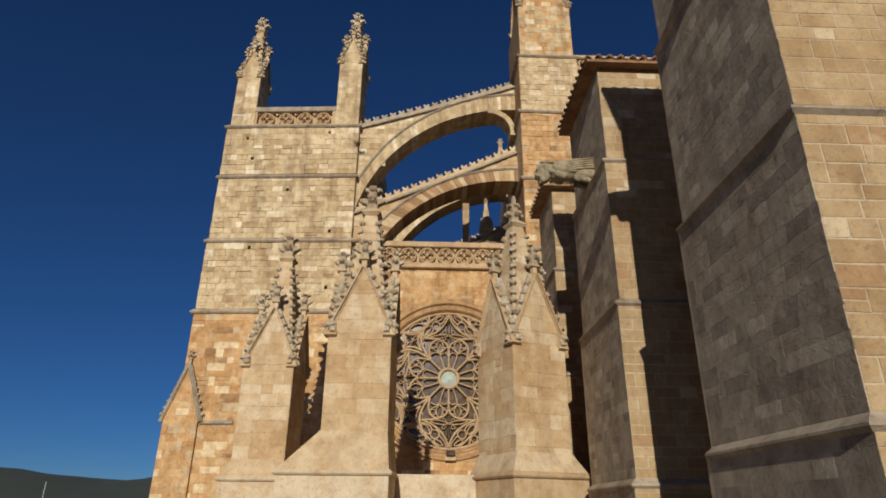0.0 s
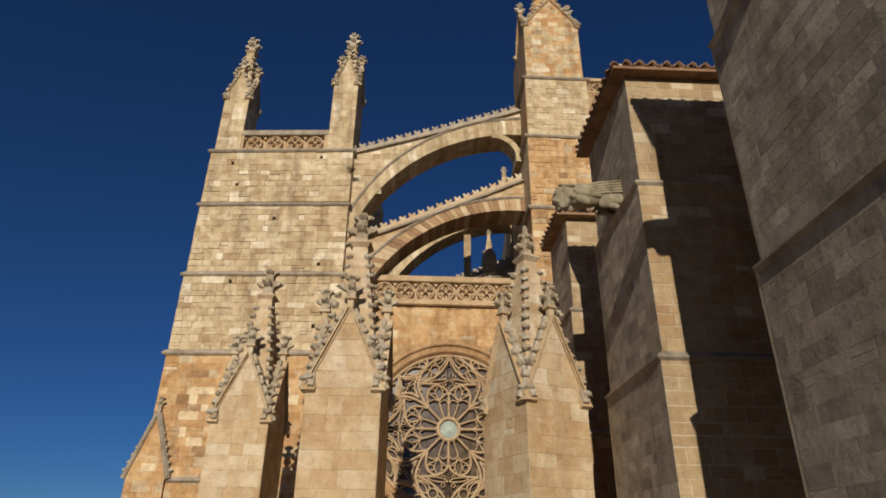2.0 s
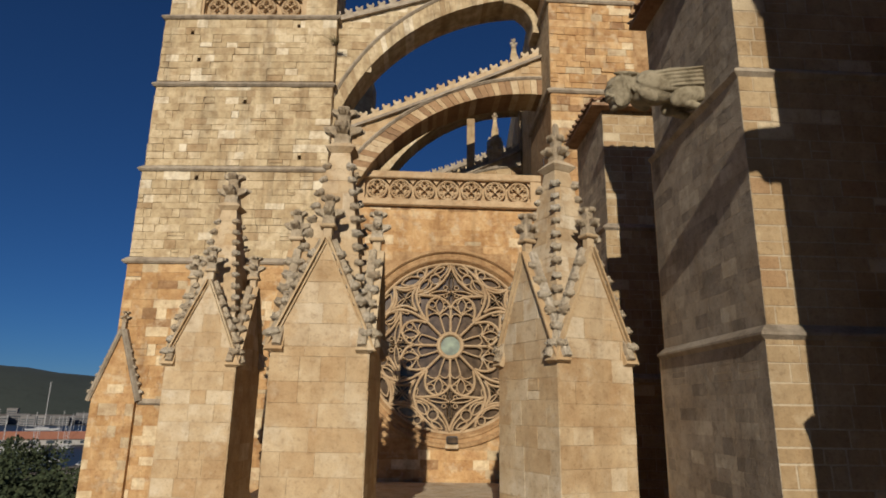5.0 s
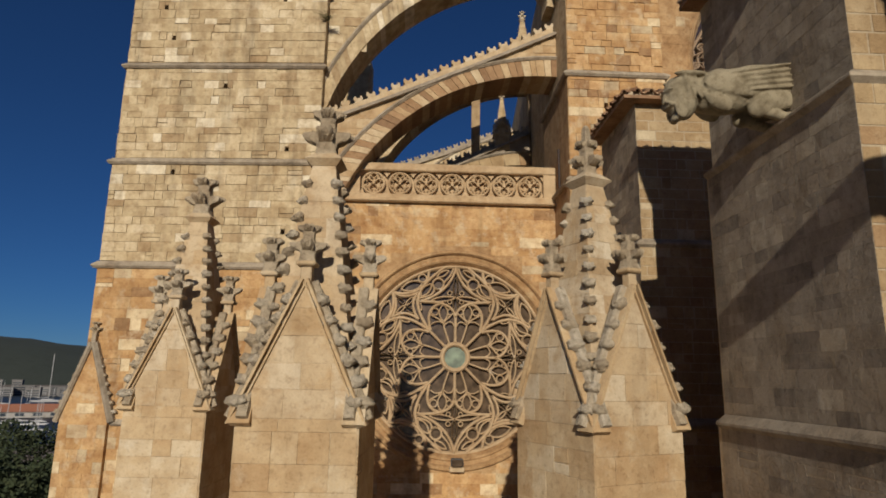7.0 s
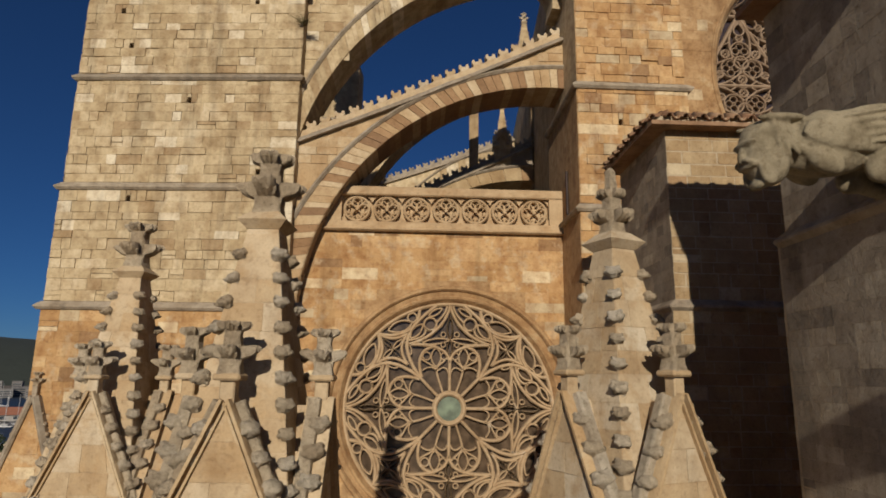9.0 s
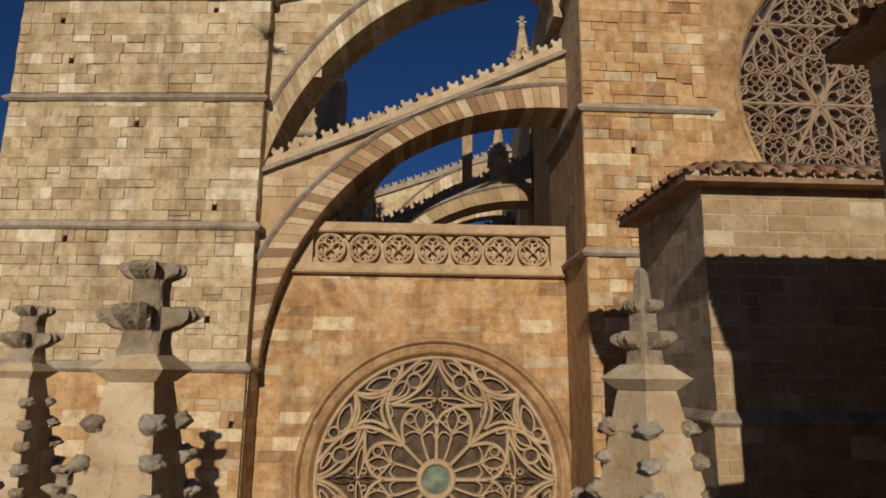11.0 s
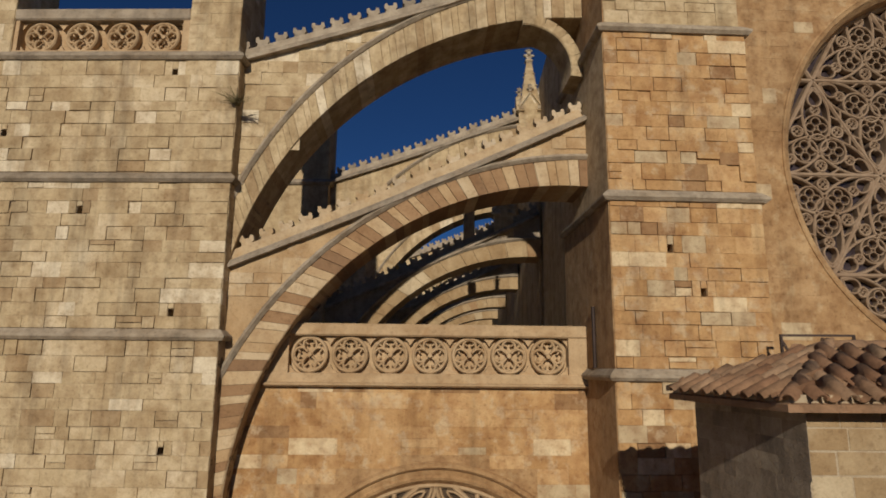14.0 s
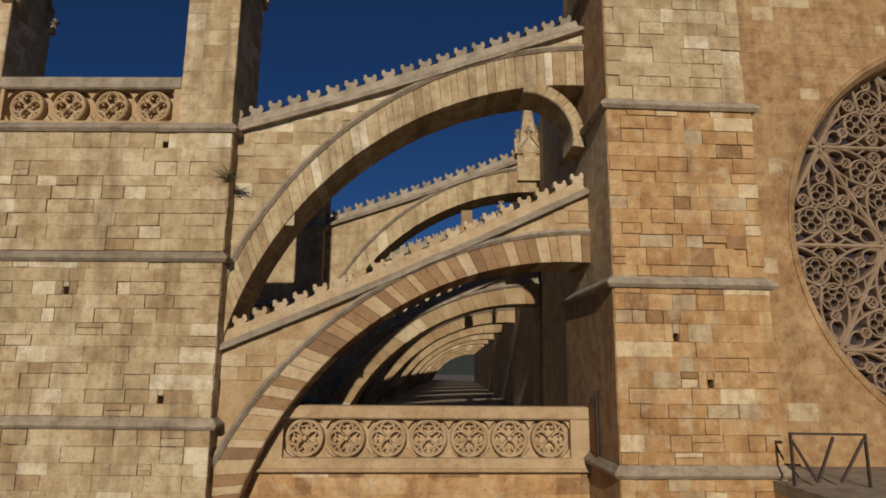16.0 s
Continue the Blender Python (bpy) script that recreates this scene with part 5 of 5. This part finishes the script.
# mossy flank stone, with the shade of the towers' left sides put into its grey
shade_side = material("limestone_grey_shade", GREYED, stain=(0.4, 0.37, 0.33), stain_amount=0.6, bump=0.6, streak=0.5, pick=0.9, smear=((0.47, 0.38, 0.25), 0.56, 0.68, 0.5), odd=(((0.50, 0.42, 0.30), 0.10), ((0.27, 0.22, 0.16), 0.12)))


def tower(x0, x1, y0, y1, levels, roof, label, course=0.62, mean=1.15, seed=1, drop=0.16, mat=None):
    """Buttress tower growing thicker downwards at each level; levels from the top down."""
    t = thing("buttress_tower", pose(0, 0, 0), label, "buttress", "buttress towers round the apse")
    zt = levels[0]
    for i, z in enumerate(levels[1:]):
        e = 0.12 * i
        bm = bmesh.new(); box(bm, x0 - e + 0.02, y0 - e + 0.02, z, x1, y1 + e * 0.5, zt); part("stage", bm, lime_joint, t)
        zt = z
    zt = levels[0]
    for i, z in enumerate(levels[1:]):
        e = 0.12 * i
        stonework(t, pose(0, y0 - e + 0.02, 0), x0 - e + 0.02, x1, z + 0.12, zt - 0.1, mat or gold, course=course, mean=mean, seed=seed + i, picked=lambda u, v: u < x0 + 3.5, limit=70, rough=0.003, depth=0.009, gap=0.009)
        # left flank: greyer than the front, part of its shade being in the colour
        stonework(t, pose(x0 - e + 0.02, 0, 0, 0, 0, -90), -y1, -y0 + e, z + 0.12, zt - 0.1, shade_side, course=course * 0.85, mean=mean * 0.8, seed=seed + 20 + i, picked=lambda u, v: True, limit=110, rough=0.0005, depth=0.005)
        if z > 0:
            bm = bmesh.new()
            string_course(bm, [(x0 - e, y1, z - 0.16), (x0 - e, y0 - e, z - 0.16), (x1, y0 - e, z - 0.16)], 0.2, 0.28)
            part("string_course", bm, weathered, t)
        zt = z
    if roof:
        tiled_roof(x0 - 0.45, x1, y0 - 0.4, y1 + 0.08, levels[0], roof, "hipped roof of weathered clay barrel tiles")
    return t


tower(6.45, 11.0, 8.75, 13.45, (22.25, 17.8, 12.4, 7.2, 0), 0.5, "near golden ashlar buttress tower with one long shaded side", seed=60, mat=amber, course=0.36, mean=0.72)
tower(6.36, 11.0, 18.58, 23.05, (21.5, 17.4, 12.15, 6.8, 0), 0.4, "ashlar buttress tower with a tiled roof and shaded side", seed=70, mat=amber, course=0.34, mean=0.68)
tower(6.5, 11.0, 27.85, 31.3, (21.4, 16.9, 11.8, 6.5, 0), 0.8, "ashlar buttress tower with tiled roof beside the great pier", seed=80, mat=amber, course=0.31, mean=0.62)
bm = bmesh.new(); box(bm, 10.9, 4, 0, 12.5, 39, 21.2); tagged(finish("wall_apse", bm, gold), "shaded apse wall behind the towers", "wall", kind="structure")
bm = bmesh.new(); box(bm, 10.9, 4, 21.2, 24, 39, 21.5); tagged(finish("apse_roof", bm, weathered), "flat stone roof above the apse", "roof", kind="structure")

# iron frame on the apse roof
frame_ob = thing("iron_frame", pose(0, 0, 0), "rusty iron frame standing on the roof edge", "railing")
for a, b in (((11.0, 35.7, 21.5), (11.0, 35.7, 22.85)), ((12.9, 35.5, 21.5), (12.9, 35.5, 22.85)), ((11.0, 35.7, 22.82), (12.9, 35.5, 22.82)), ((11.0, 35.7, 22.7), (11.6, 35.65, 21.6)), ((11.6, 35.65, 21.6), (12.1, 35.6, 22.75)), ((12.2, 35.6, 21.6), (12.85, 35.5, 22.7))):
    a, b = Vector(a), Vector(b)
    bm = bmesh.new(); box(bm, -0.03, -0.03, 0, 0.03, 0.03, (b - a).length)
    o = part("bar", bm, iron, frame_ob)
    o.matrix_basis = Matrix.Translation(a) @ (b - a).to_track_quat("Z", "Y").to_matrix().to_4x4()

# pinnacle where a farther flyer meets the clerestory
pinnacle(bay_pose(1, 4.8, 0.5), 0.5, 0.45, 29.0, 30.3, 31.0, 33.0, "slender small pinnacle standing on a farther flyer", course=0.45, mean=0.6, n_edge=3, n_rake=2, ks=0.42, seed=12, mat=cream, group="small pinnacles on the flyers")
pinnacle(bay_pose(1, 6.35, 0.4), 0.66, 0.6, 34.6, 36.2, 37.1, 39.4, "slender crocketed pinnacle at the head of a farther flyer", course=0.45, mean=0.6, n_edge=4, n_rake=2, ks=0.55, seed=13, mat=cream, group="small pinnacles on the flyers")

# rain pipe on the pier beside the balustrade
bm = bmesh.new(); bmesh.ops.create_cone(bm, cap_ends=True, segments=10, radius1=0.06, radius2=0.06, depth=1.9, matrix=Matrix.Translation((6.62, 38.3, 22.85)))
tagged(finish("rain_pipe", bm, iron), "thin dark rain pipe fixed to the pier", "pipe")


# ---- winged beast that juts from the tower: one plain carved mesh ----
def beast(m):
    bm = bmesh.new()

    def blob(c, r, turn=(0, 0, 0), sub=2, seed=0, k=0.05):
        v = bmesh.ops.create_icosphere(bm, subdivisions=sub, radius=1.0)["verts"]
        rnd = random.Random(seed)
        e = Euler([radians(a) for a in turn]).to_matrix()
        for q in v:
            s = 1 + rnd.uniform(-k, k)
            q.co = e @ Vector((q.co.x * r[0] * s, q.co.y * r[1] * s, q.co.z * r[2] * s)) + Vector(c)
    # local x runs out of the wall towards the drooping head
    blob((0.85, 0, 0.38), (1.05, 0.30, 0.30), (0, -2, 0), 3, 1, 0.0)
    blob((1.20, 0, 0.28), (0.62, 0.30, 0.30), (0, 4, 0), 3, 2, 0.0)
    blob((1.62, 0, 0.34), (0.36, 0.23, 0.24), (0, 20, 0), 3, 13, 0.0)
    blob((1.96, 0, 0.20), (0.21, 0.22, 0.36), (0, 8, 0), 3, 3, 0.0)
    blob((1.84, 0, 0.40), (0.30, 0.25, 0.20), (0, 5, 0), 3, 4, 0.0)
    blob((1.86, 0, 0.10), (0.20, 0.23, 0.26), (0, 0, 0), 3, 15, 0.0)
    blob((2.17, 0, 0.17), (0.045, 0.05, 0.11), (0, -14, 0), 2, 5, 0.0)
    blob((2.13, 0, 0.29), (0.07, 0.20, 0.045), (0, 10, 0), 2, 6, 0.0)
    blob((2.09, 0, 0.045), (0.10, 0.17, 0.045), (0, 20, 0), 2, 7, 0.0)
    blob((1.95, 0, -0.11), (0.15, 0.15, 0.075), (0, 35, 0), 3, 14, 0.0)
    for s in (-1, 1):
        blob((2.12, 0.10 * s, 0.255), (0.05, 0.075, 0.022), (18 * s, 0, 0), 2, 61, 0.0)
        blob((2.15, 0.075 * s, 0.085), (0.055, 0.085, 0.028), (-22 * s, 0, 0), 2, 62, 0.0)
        blob((1.98, 0.15 * s, -0.06), (0.10, 0.05, 0.14), (0, 20, 0), 2, 63, 0.0)
        for h in range(6):
            blob((1.90 - 0.07 * h, 0.215 * s, 0.36 - 0.035 * h), (0.03, 0.045, 0.27 - 0.02 * h), (0, 10 + 12 * h, 0), 2, 40 + h, 0.0)
        blob((1.80, 0.2 * s, 0.56), (0.30, 0.07, 0.05), (0, 4, 0), 2, 17, 0.0)
        blob((1.36, 0.20 * s, 0.10), (0.24, 0.12, 0.14), (0, -28, 0), 3, 10, 0.0)
        # thigh, shank and foot drawn up against the wall
        blob((0.60, 0.22 * s, 0.12), (0.33, 0.15, 0.20), (0, 38, 0), 3, 8, 0.0)
        blob((0.40, 0.22 * s, 0.20), (0.34, 0.13, 0.20), (0, 0, 0), 3, 11, 0.0)
        blob((0.40, 0.23 * s, -0.08), (0.34, 0.09, 0.085), (0, -10, 0), 3, 9, 0.0)
        blob((0.20, 0.24 * s, -0.11), (0.14, 0.12, 0.085), (0, 0, 0), 2, 12, 0.0)
        # folded wing: broad plate with cut feathers, highest at the wall
        blob((0.70, 0.27 * s, 0.46), (0.95, 0.10, 0.26), (0, 6, 2 * s), 3, 19, 0.0)
        blob((0.42, 0.26 * s, 0.66), (0.62, 0.07, 0.12), (0, 2, 2 * s), 3, 18, 0.0)
        for f in range(5):
            blob((0.60 - 0.04 * f, 0.35 * s, 0.68 - 0.085 * f), (0.66 - 0.05 * f, 0.045, 0.03), (0, 13 - f, 2 * s), 2, 20 + f, 0.0)
        blob((1.36, 0.22 * s, 0.42), (0.30, 0.12, 0.22), (0, 35, 0), 3, 30, 0.0)
    ob = finish("gargoyle", bm, beast_stone, smooth=True)
    skin = ob.modifiers.new("skin", "REMESH")
    skin.mode, skin.voxel_size, skin.use_smooth_shade = "VOXEL", 0.016, True
    soft = ob.modifiers.new("soft", "SMOOTH")
    soft.factor, soft.iterations = 0.5, 2
    ob.matrix_basis = m
    return tagged(ob, "weathered stone winged beast jutting from the tower string", "gargoyle")


beast(pose(6.52, 20.4, 17.55, 0, 0, 184) @ Matrix.Scale(1.08, 4))
beast(pose(6.6, 10.9, 18.0, 0, 0, 184) @ Matrix.Scale(1.08, 4))

# flood lamp on the wall foot
lamp = thing("flood_lamp", pose(1.93, 39.25, 9.0), "small dark wall lamp below the round window", "lamp")
bm = bmesh.new(); box(bm, -0.28, -0.3, 0.1, 0.28, 0.1, 0.45, 0.06); part("housing", bm, dark_metal, lamp)
bm = bmesh.new(); box(bm, -0.24, -0.33, 0.14, 0.24, -0.29, 0.41, 0.02); part("lens", bm, glass, lamp)
bm = bmesh.new(); box(bm, -0.33, -0.1, -0.15, 0.33, 0.26, 0.1, 0.03); part("bracket", bm, pale, lamp, "pale stone bracket")

# dry tuft in the joint between buttress and flyer
dry = material("dry_grass", [(0.0, (0.12, 0.10, 0.04)), (1.0, (0.22, 0.18, 0.08))])
rnd = random.Random(77)
bm = bmesh.new()
for i in range(70):
    a, l = rnd.uniform(-1.2, 1.2), rnd.uniform(0.35, 0.8)
    p = Vector((-4.78 + rnd.uniform(-0.06, 0.1), 38.2, 30.15 + rnd.uniform(-0.06, 0.06)))
    q = p + Vector((l * math.sin(a), -l * rnd.uniform(0.2, 0.8), l * math.cos(a) * rnd.uniform(-0.3, 0.9)))
    w = Vector((0.012, 0.004, 0.012))
    mid = (p + q) / 2 + Vector((0, 0, 0.06))
    v = [bm.verts.new(x) for x in (p - w, p + w, mid + w * 0.7, mid - w * 0.7)]
    bm.faces.new(v)
    bm.faces.new((v[3], v[2], bm.verts.new(q)))
tagged(finish("dry_plant", bm, dry), "dry wiry plant rooted in a wall joint", "plant")

# ---- harbour and hills ----
water_m = bpy.data.materials.new("harbour_water"); water_m.use_nodes = True
wb = water_m.node_tree.nodes["Principled BSDF"]
wb.inputs["Base Color"].default_value, wb.inputs["Roughness"].default_value = (0.02, 0.028, 0.03, 1), 0.45
wk, wp = water_m.node_tree.nodes.new("ShaderNodeTexNoise"), water_m.node_tree.nodes.new("ShaderNodeBump")
wk.inputs["Scale"].default_value, wp.inputs["Strength"].default_value = 400.0, 0.7
water_m.node_tree.links.new(wk.outputs[0], wp.inputs["Height"]); water_m.node_tree.links.new(wp.outputs[0], wb.inputs["Normal"])
bm = bmesh.new(); box(bm, -1500, 150, -23.5, -185, 1050, -22.2); tagged(finish("harbour_water", bm, water_m), "dark harbour water", "water", kind="structure")
green = material("hill_woods", [(0.0, (0.035, 0.045, 0.035)), (0.5, (0.05, 0.06, 0.045)), (1.0, (0.08, 0.085, 0.06))], grain=0.02, stain=(0.5, 0.6, 0.6))
bm = bmesh.new()
rows = []
for j in range(8):
    row = []
    for i in range(90):
        az = radians(-75 + i * 1.2)
        d = 2300 + j * 190
        hgt = (1 - (1 - j / 5) ** 2 if j <= 5 else 1 - 0.15 * (j - 5)) * (168 + 46 * noise.noise(Vector((i * 0.13, 3.1, 0))) + 18 * noise.noise(Vector((i * 0.5, j * 0.7, 0))))
        row.append(bm.verts.new((d * math.sin(az), d * math.cos(az), -24 + max(0, hgt) + (j == 0) * -3)))
    rows.append(row)
for j in range(7):
    for i in range(89):
        bm.faces.new((rows[j][i], rows[j][i + 1], rows[j + 1][i + 1], rows[j + 1][i]))
tagged(finish("hills", bm, green, smooth=True), "dark wooded hills beyond the bay", "hills", kind="structure")

white = material("painted_render", [(0.0, (0.26, 0.24, 0.22)), (0.5, (0.36, 0.34, 0.31)), (1.0, (0.48, 0.45, 0.40))], grain=0.3)
hull_m = material("boat_paint", [(0.0, (0.30, 0.30, 0.30)), (1.0, (0.55, 0.55, 0.54))], rough=0.35)
red_roof = material("quay_roof", [(0.0, (0.30, 0.12, 0.07)), (1.0, (0.38, 0.17, 0.10))])
far_render = material("far_house_render", [(0.0, (0.14, 0.13, 0.125)), (0.5, (0.20, 0.19, 0.18)), (1.0, (0.30, 0.29, 0.28))], grain=0.3)
window_m = glass_material("far_window", (0.05, 0.06, 0.07))
rnd = random.Random(5)
for i in range(46):
    az = radians(-41 + i * 0.62 + rnd.uniform(-0.3, 0.3))
    d = rnd.uniform(1080, 1300)
    w, dp, hgt = rnd.uniform(14, 30), 14, rnd.uniform(11, 24)
    b = thing("apartment_house", pose(d * math.sin(az), d * math.cos(az), -22, 0, 0, -math.degrees(az) + rnd.uniform(-15, 15)), "pale rendered apartment house on the far shore", "house", "houses along the bay")
    bm = bmesh.new(); box(bm, -w / 2, -dp / 2, 0, w / 2, dp / 2, hgt); box(bm, -w / 2 - 0.5, -dp / 2 - 0.5, hgt, w / 2 + 0.5, dp / 2 + 0.5, hgt + 0.8); part("body", bm, far_render, b)
    for z in range(int(hgt / 3.4)):
        bm = bmesh.new(); box(bm, -w / 2 + 1.2, -dp / 2 - 0.12, z * 3.4 + 1.2, w / 2 - 1.2, -dp / 2 + 0.2, z * 3.4 + 2.7); part("glazed_band", bm, window_m, b)


def sailing_boat(m, length, mast):
    b = thing("sailing_boat", m, "white moored sailing boat with a bare mast", "boat", "boats in the marina")
    bm = bmesh.new()
    prism(bm, [(-length / 2, 0.9), (-length * 0.42, -0.1), (length * 0.3, -0.1), (length / 2, 1.2)], lambda u, v, d: (u, d, v), -length * 0.13, length * 0.13)
    part("hull", bm, hull_m, b)
    bm = bmesh.new(); box(bm, -length * 0.2, -length * 0.08, 0.9, length * 0.15, length * 0.08, 1.7, 0.2); part("cabin", bm, hull_m, b)
    bm = bmesh.new(); box(bm, -0.16, -0.16, 0.9, 0.16, 0.16, mast); part("mast", bm, hull_m, b)
    bm = bmesh.new(); box(bm, -length * 0.4, -0.1, 2.4, 0, 0.1, 2.65); part("boom", bm, hull_m, b)
    return b


boat = sailing_boat(pose(-262, 470, -22.3, 0, 0, 20), 18, 27)
for i in range(130):
    az, d = radians(rnd.uniform(-40, -19)), rnd.uniform(400, 900)
    o = copy_thing(boat, pose(d * math.sin(az), d * math.cos(az), -22.3, 0, 0, rnd.uniform(-40, 40)))
    k = rnd.uniform(0.55, 1.0)
    o.scale = (k, k, k)
yacht = copy_thing(boat, pose(-460, 838, -22.3, 0, 0, 24))
yacht.scale = (2.2, 2.2, 2.2)
tagged(yacht, "large white sailing yacht with one very tall mast")
quay = thing("quay_shed", pose(-300, 548, -22, 0, 0, 29), "long low quay shed with a red roof", "shed")
bm = bmesh.new(); box(bm, -110, -6, 0, 110, 6, 5); part("body", bm, white, quay)
bm = bmesh.new(); prism(bm, [(-7.5, 4.6), (7.5, 4.6), (0, 10.5)], lambda u, v, d: (d, u, v), -112, 112); part("roof", bm, red_roof, quay)
for i in range(18):
    bm = bmesh.new(); box(bm, -104 + 12 * i, -6.08, 1.2, -98 + 12 * i, -5.9, 3.6); part("window", bm, window_m, quay)


# ---- dark trees below the terrace ----
leaf_m = material("evergreen_leaves", [(0.0, (0.02, 0.03, 0.012)), (0.6, (0.04, 0.055, 0.02)), (1.0, (0.07, 0.08, 0.03))], stain_amount=0.2)
bark = material("bark", [(0.0, (0.08, 0.06, 0.04)), (1.0, (0.14, 0.1, 0.07))])


def tree(m, hgt, seed):
    t = thing("tree", m, "dark evergreen tree with a dense uneven crown", "tree", "trees below the terrace")
    r = random.Random(seed)
    bm = bmesh.new()
    bmesh.ops.create_cone(bm, cap_ends=True, segments=8, radius1=0.35, radius2=0.12, depth=hgt * 0.6, matrix=Matrix.Translation((0, 0, hgt * 0.3)))
    for k in range(5):
        a = k * 1.256
        bmesh.ops.create_cone(bm, cap_ends=True, segments=6, radius1=0.12, radius2=0.04, depth=hgt * 0.4, matrix=Matrix.Translation((0.9 * math.cos(a), 0.9 * math.sin(a), hgt * 0.55)) @ Euler((radians(35) * -math.sin(a), radians(35) * math.cos(a), 0)).to_matrix().to_4x4())
    part("trunk", bm, bark, t)
    verts, faces = [], []
    clumps = [(Vector((r.gauss(0, 0.2) * hgt, r.gauss(0, 0.2) * hgt, hgt * r.uniform(0.45, 0.95))), r.uniform(0.09, 0.17) * hgt) for _ in range(16)]
    for c, rad in clumps:
        for _ in range(170):
            d = Vector((r.gauss(0, 1), r.gauss(0, 1), r.gauss(0, 1))).normalized() * rad * r.uniform(0.6, 1.1)
            p = c + d
            u = Vector((r.gauss(0, 1), r.gauss(0, 1), r.gauss(0, 1))).normalized() * 0.3
            w = u.orthogonal().normalized() * 0.18
            n0 = len(verts)
            verts += [p - u, p + w, p + u, p - w]
            faces.append((n0, n0 + 1, n0 + 2, n0 + 3))
    me = bpy.data.meshes.new("crown"); me.from_pydata(verts, [], faces); me.materials.append(leaf_m)
    o = new("crown", me); o.parent = t
    return t


for i, (x, y, hgt) in enumerate(((-44, 72, 15), (-52, 84, 16), (-41, 62, 14), (-60, 96, 16), (-47, 92, 15), (-66, 112, 16), (-56, 74, 14), (-68, 126, 17), (-64, 98, 15), (-50, 105, 15))):
    tree(pose(x, y, ground_height(x, y) - 0.3), hgt, i)
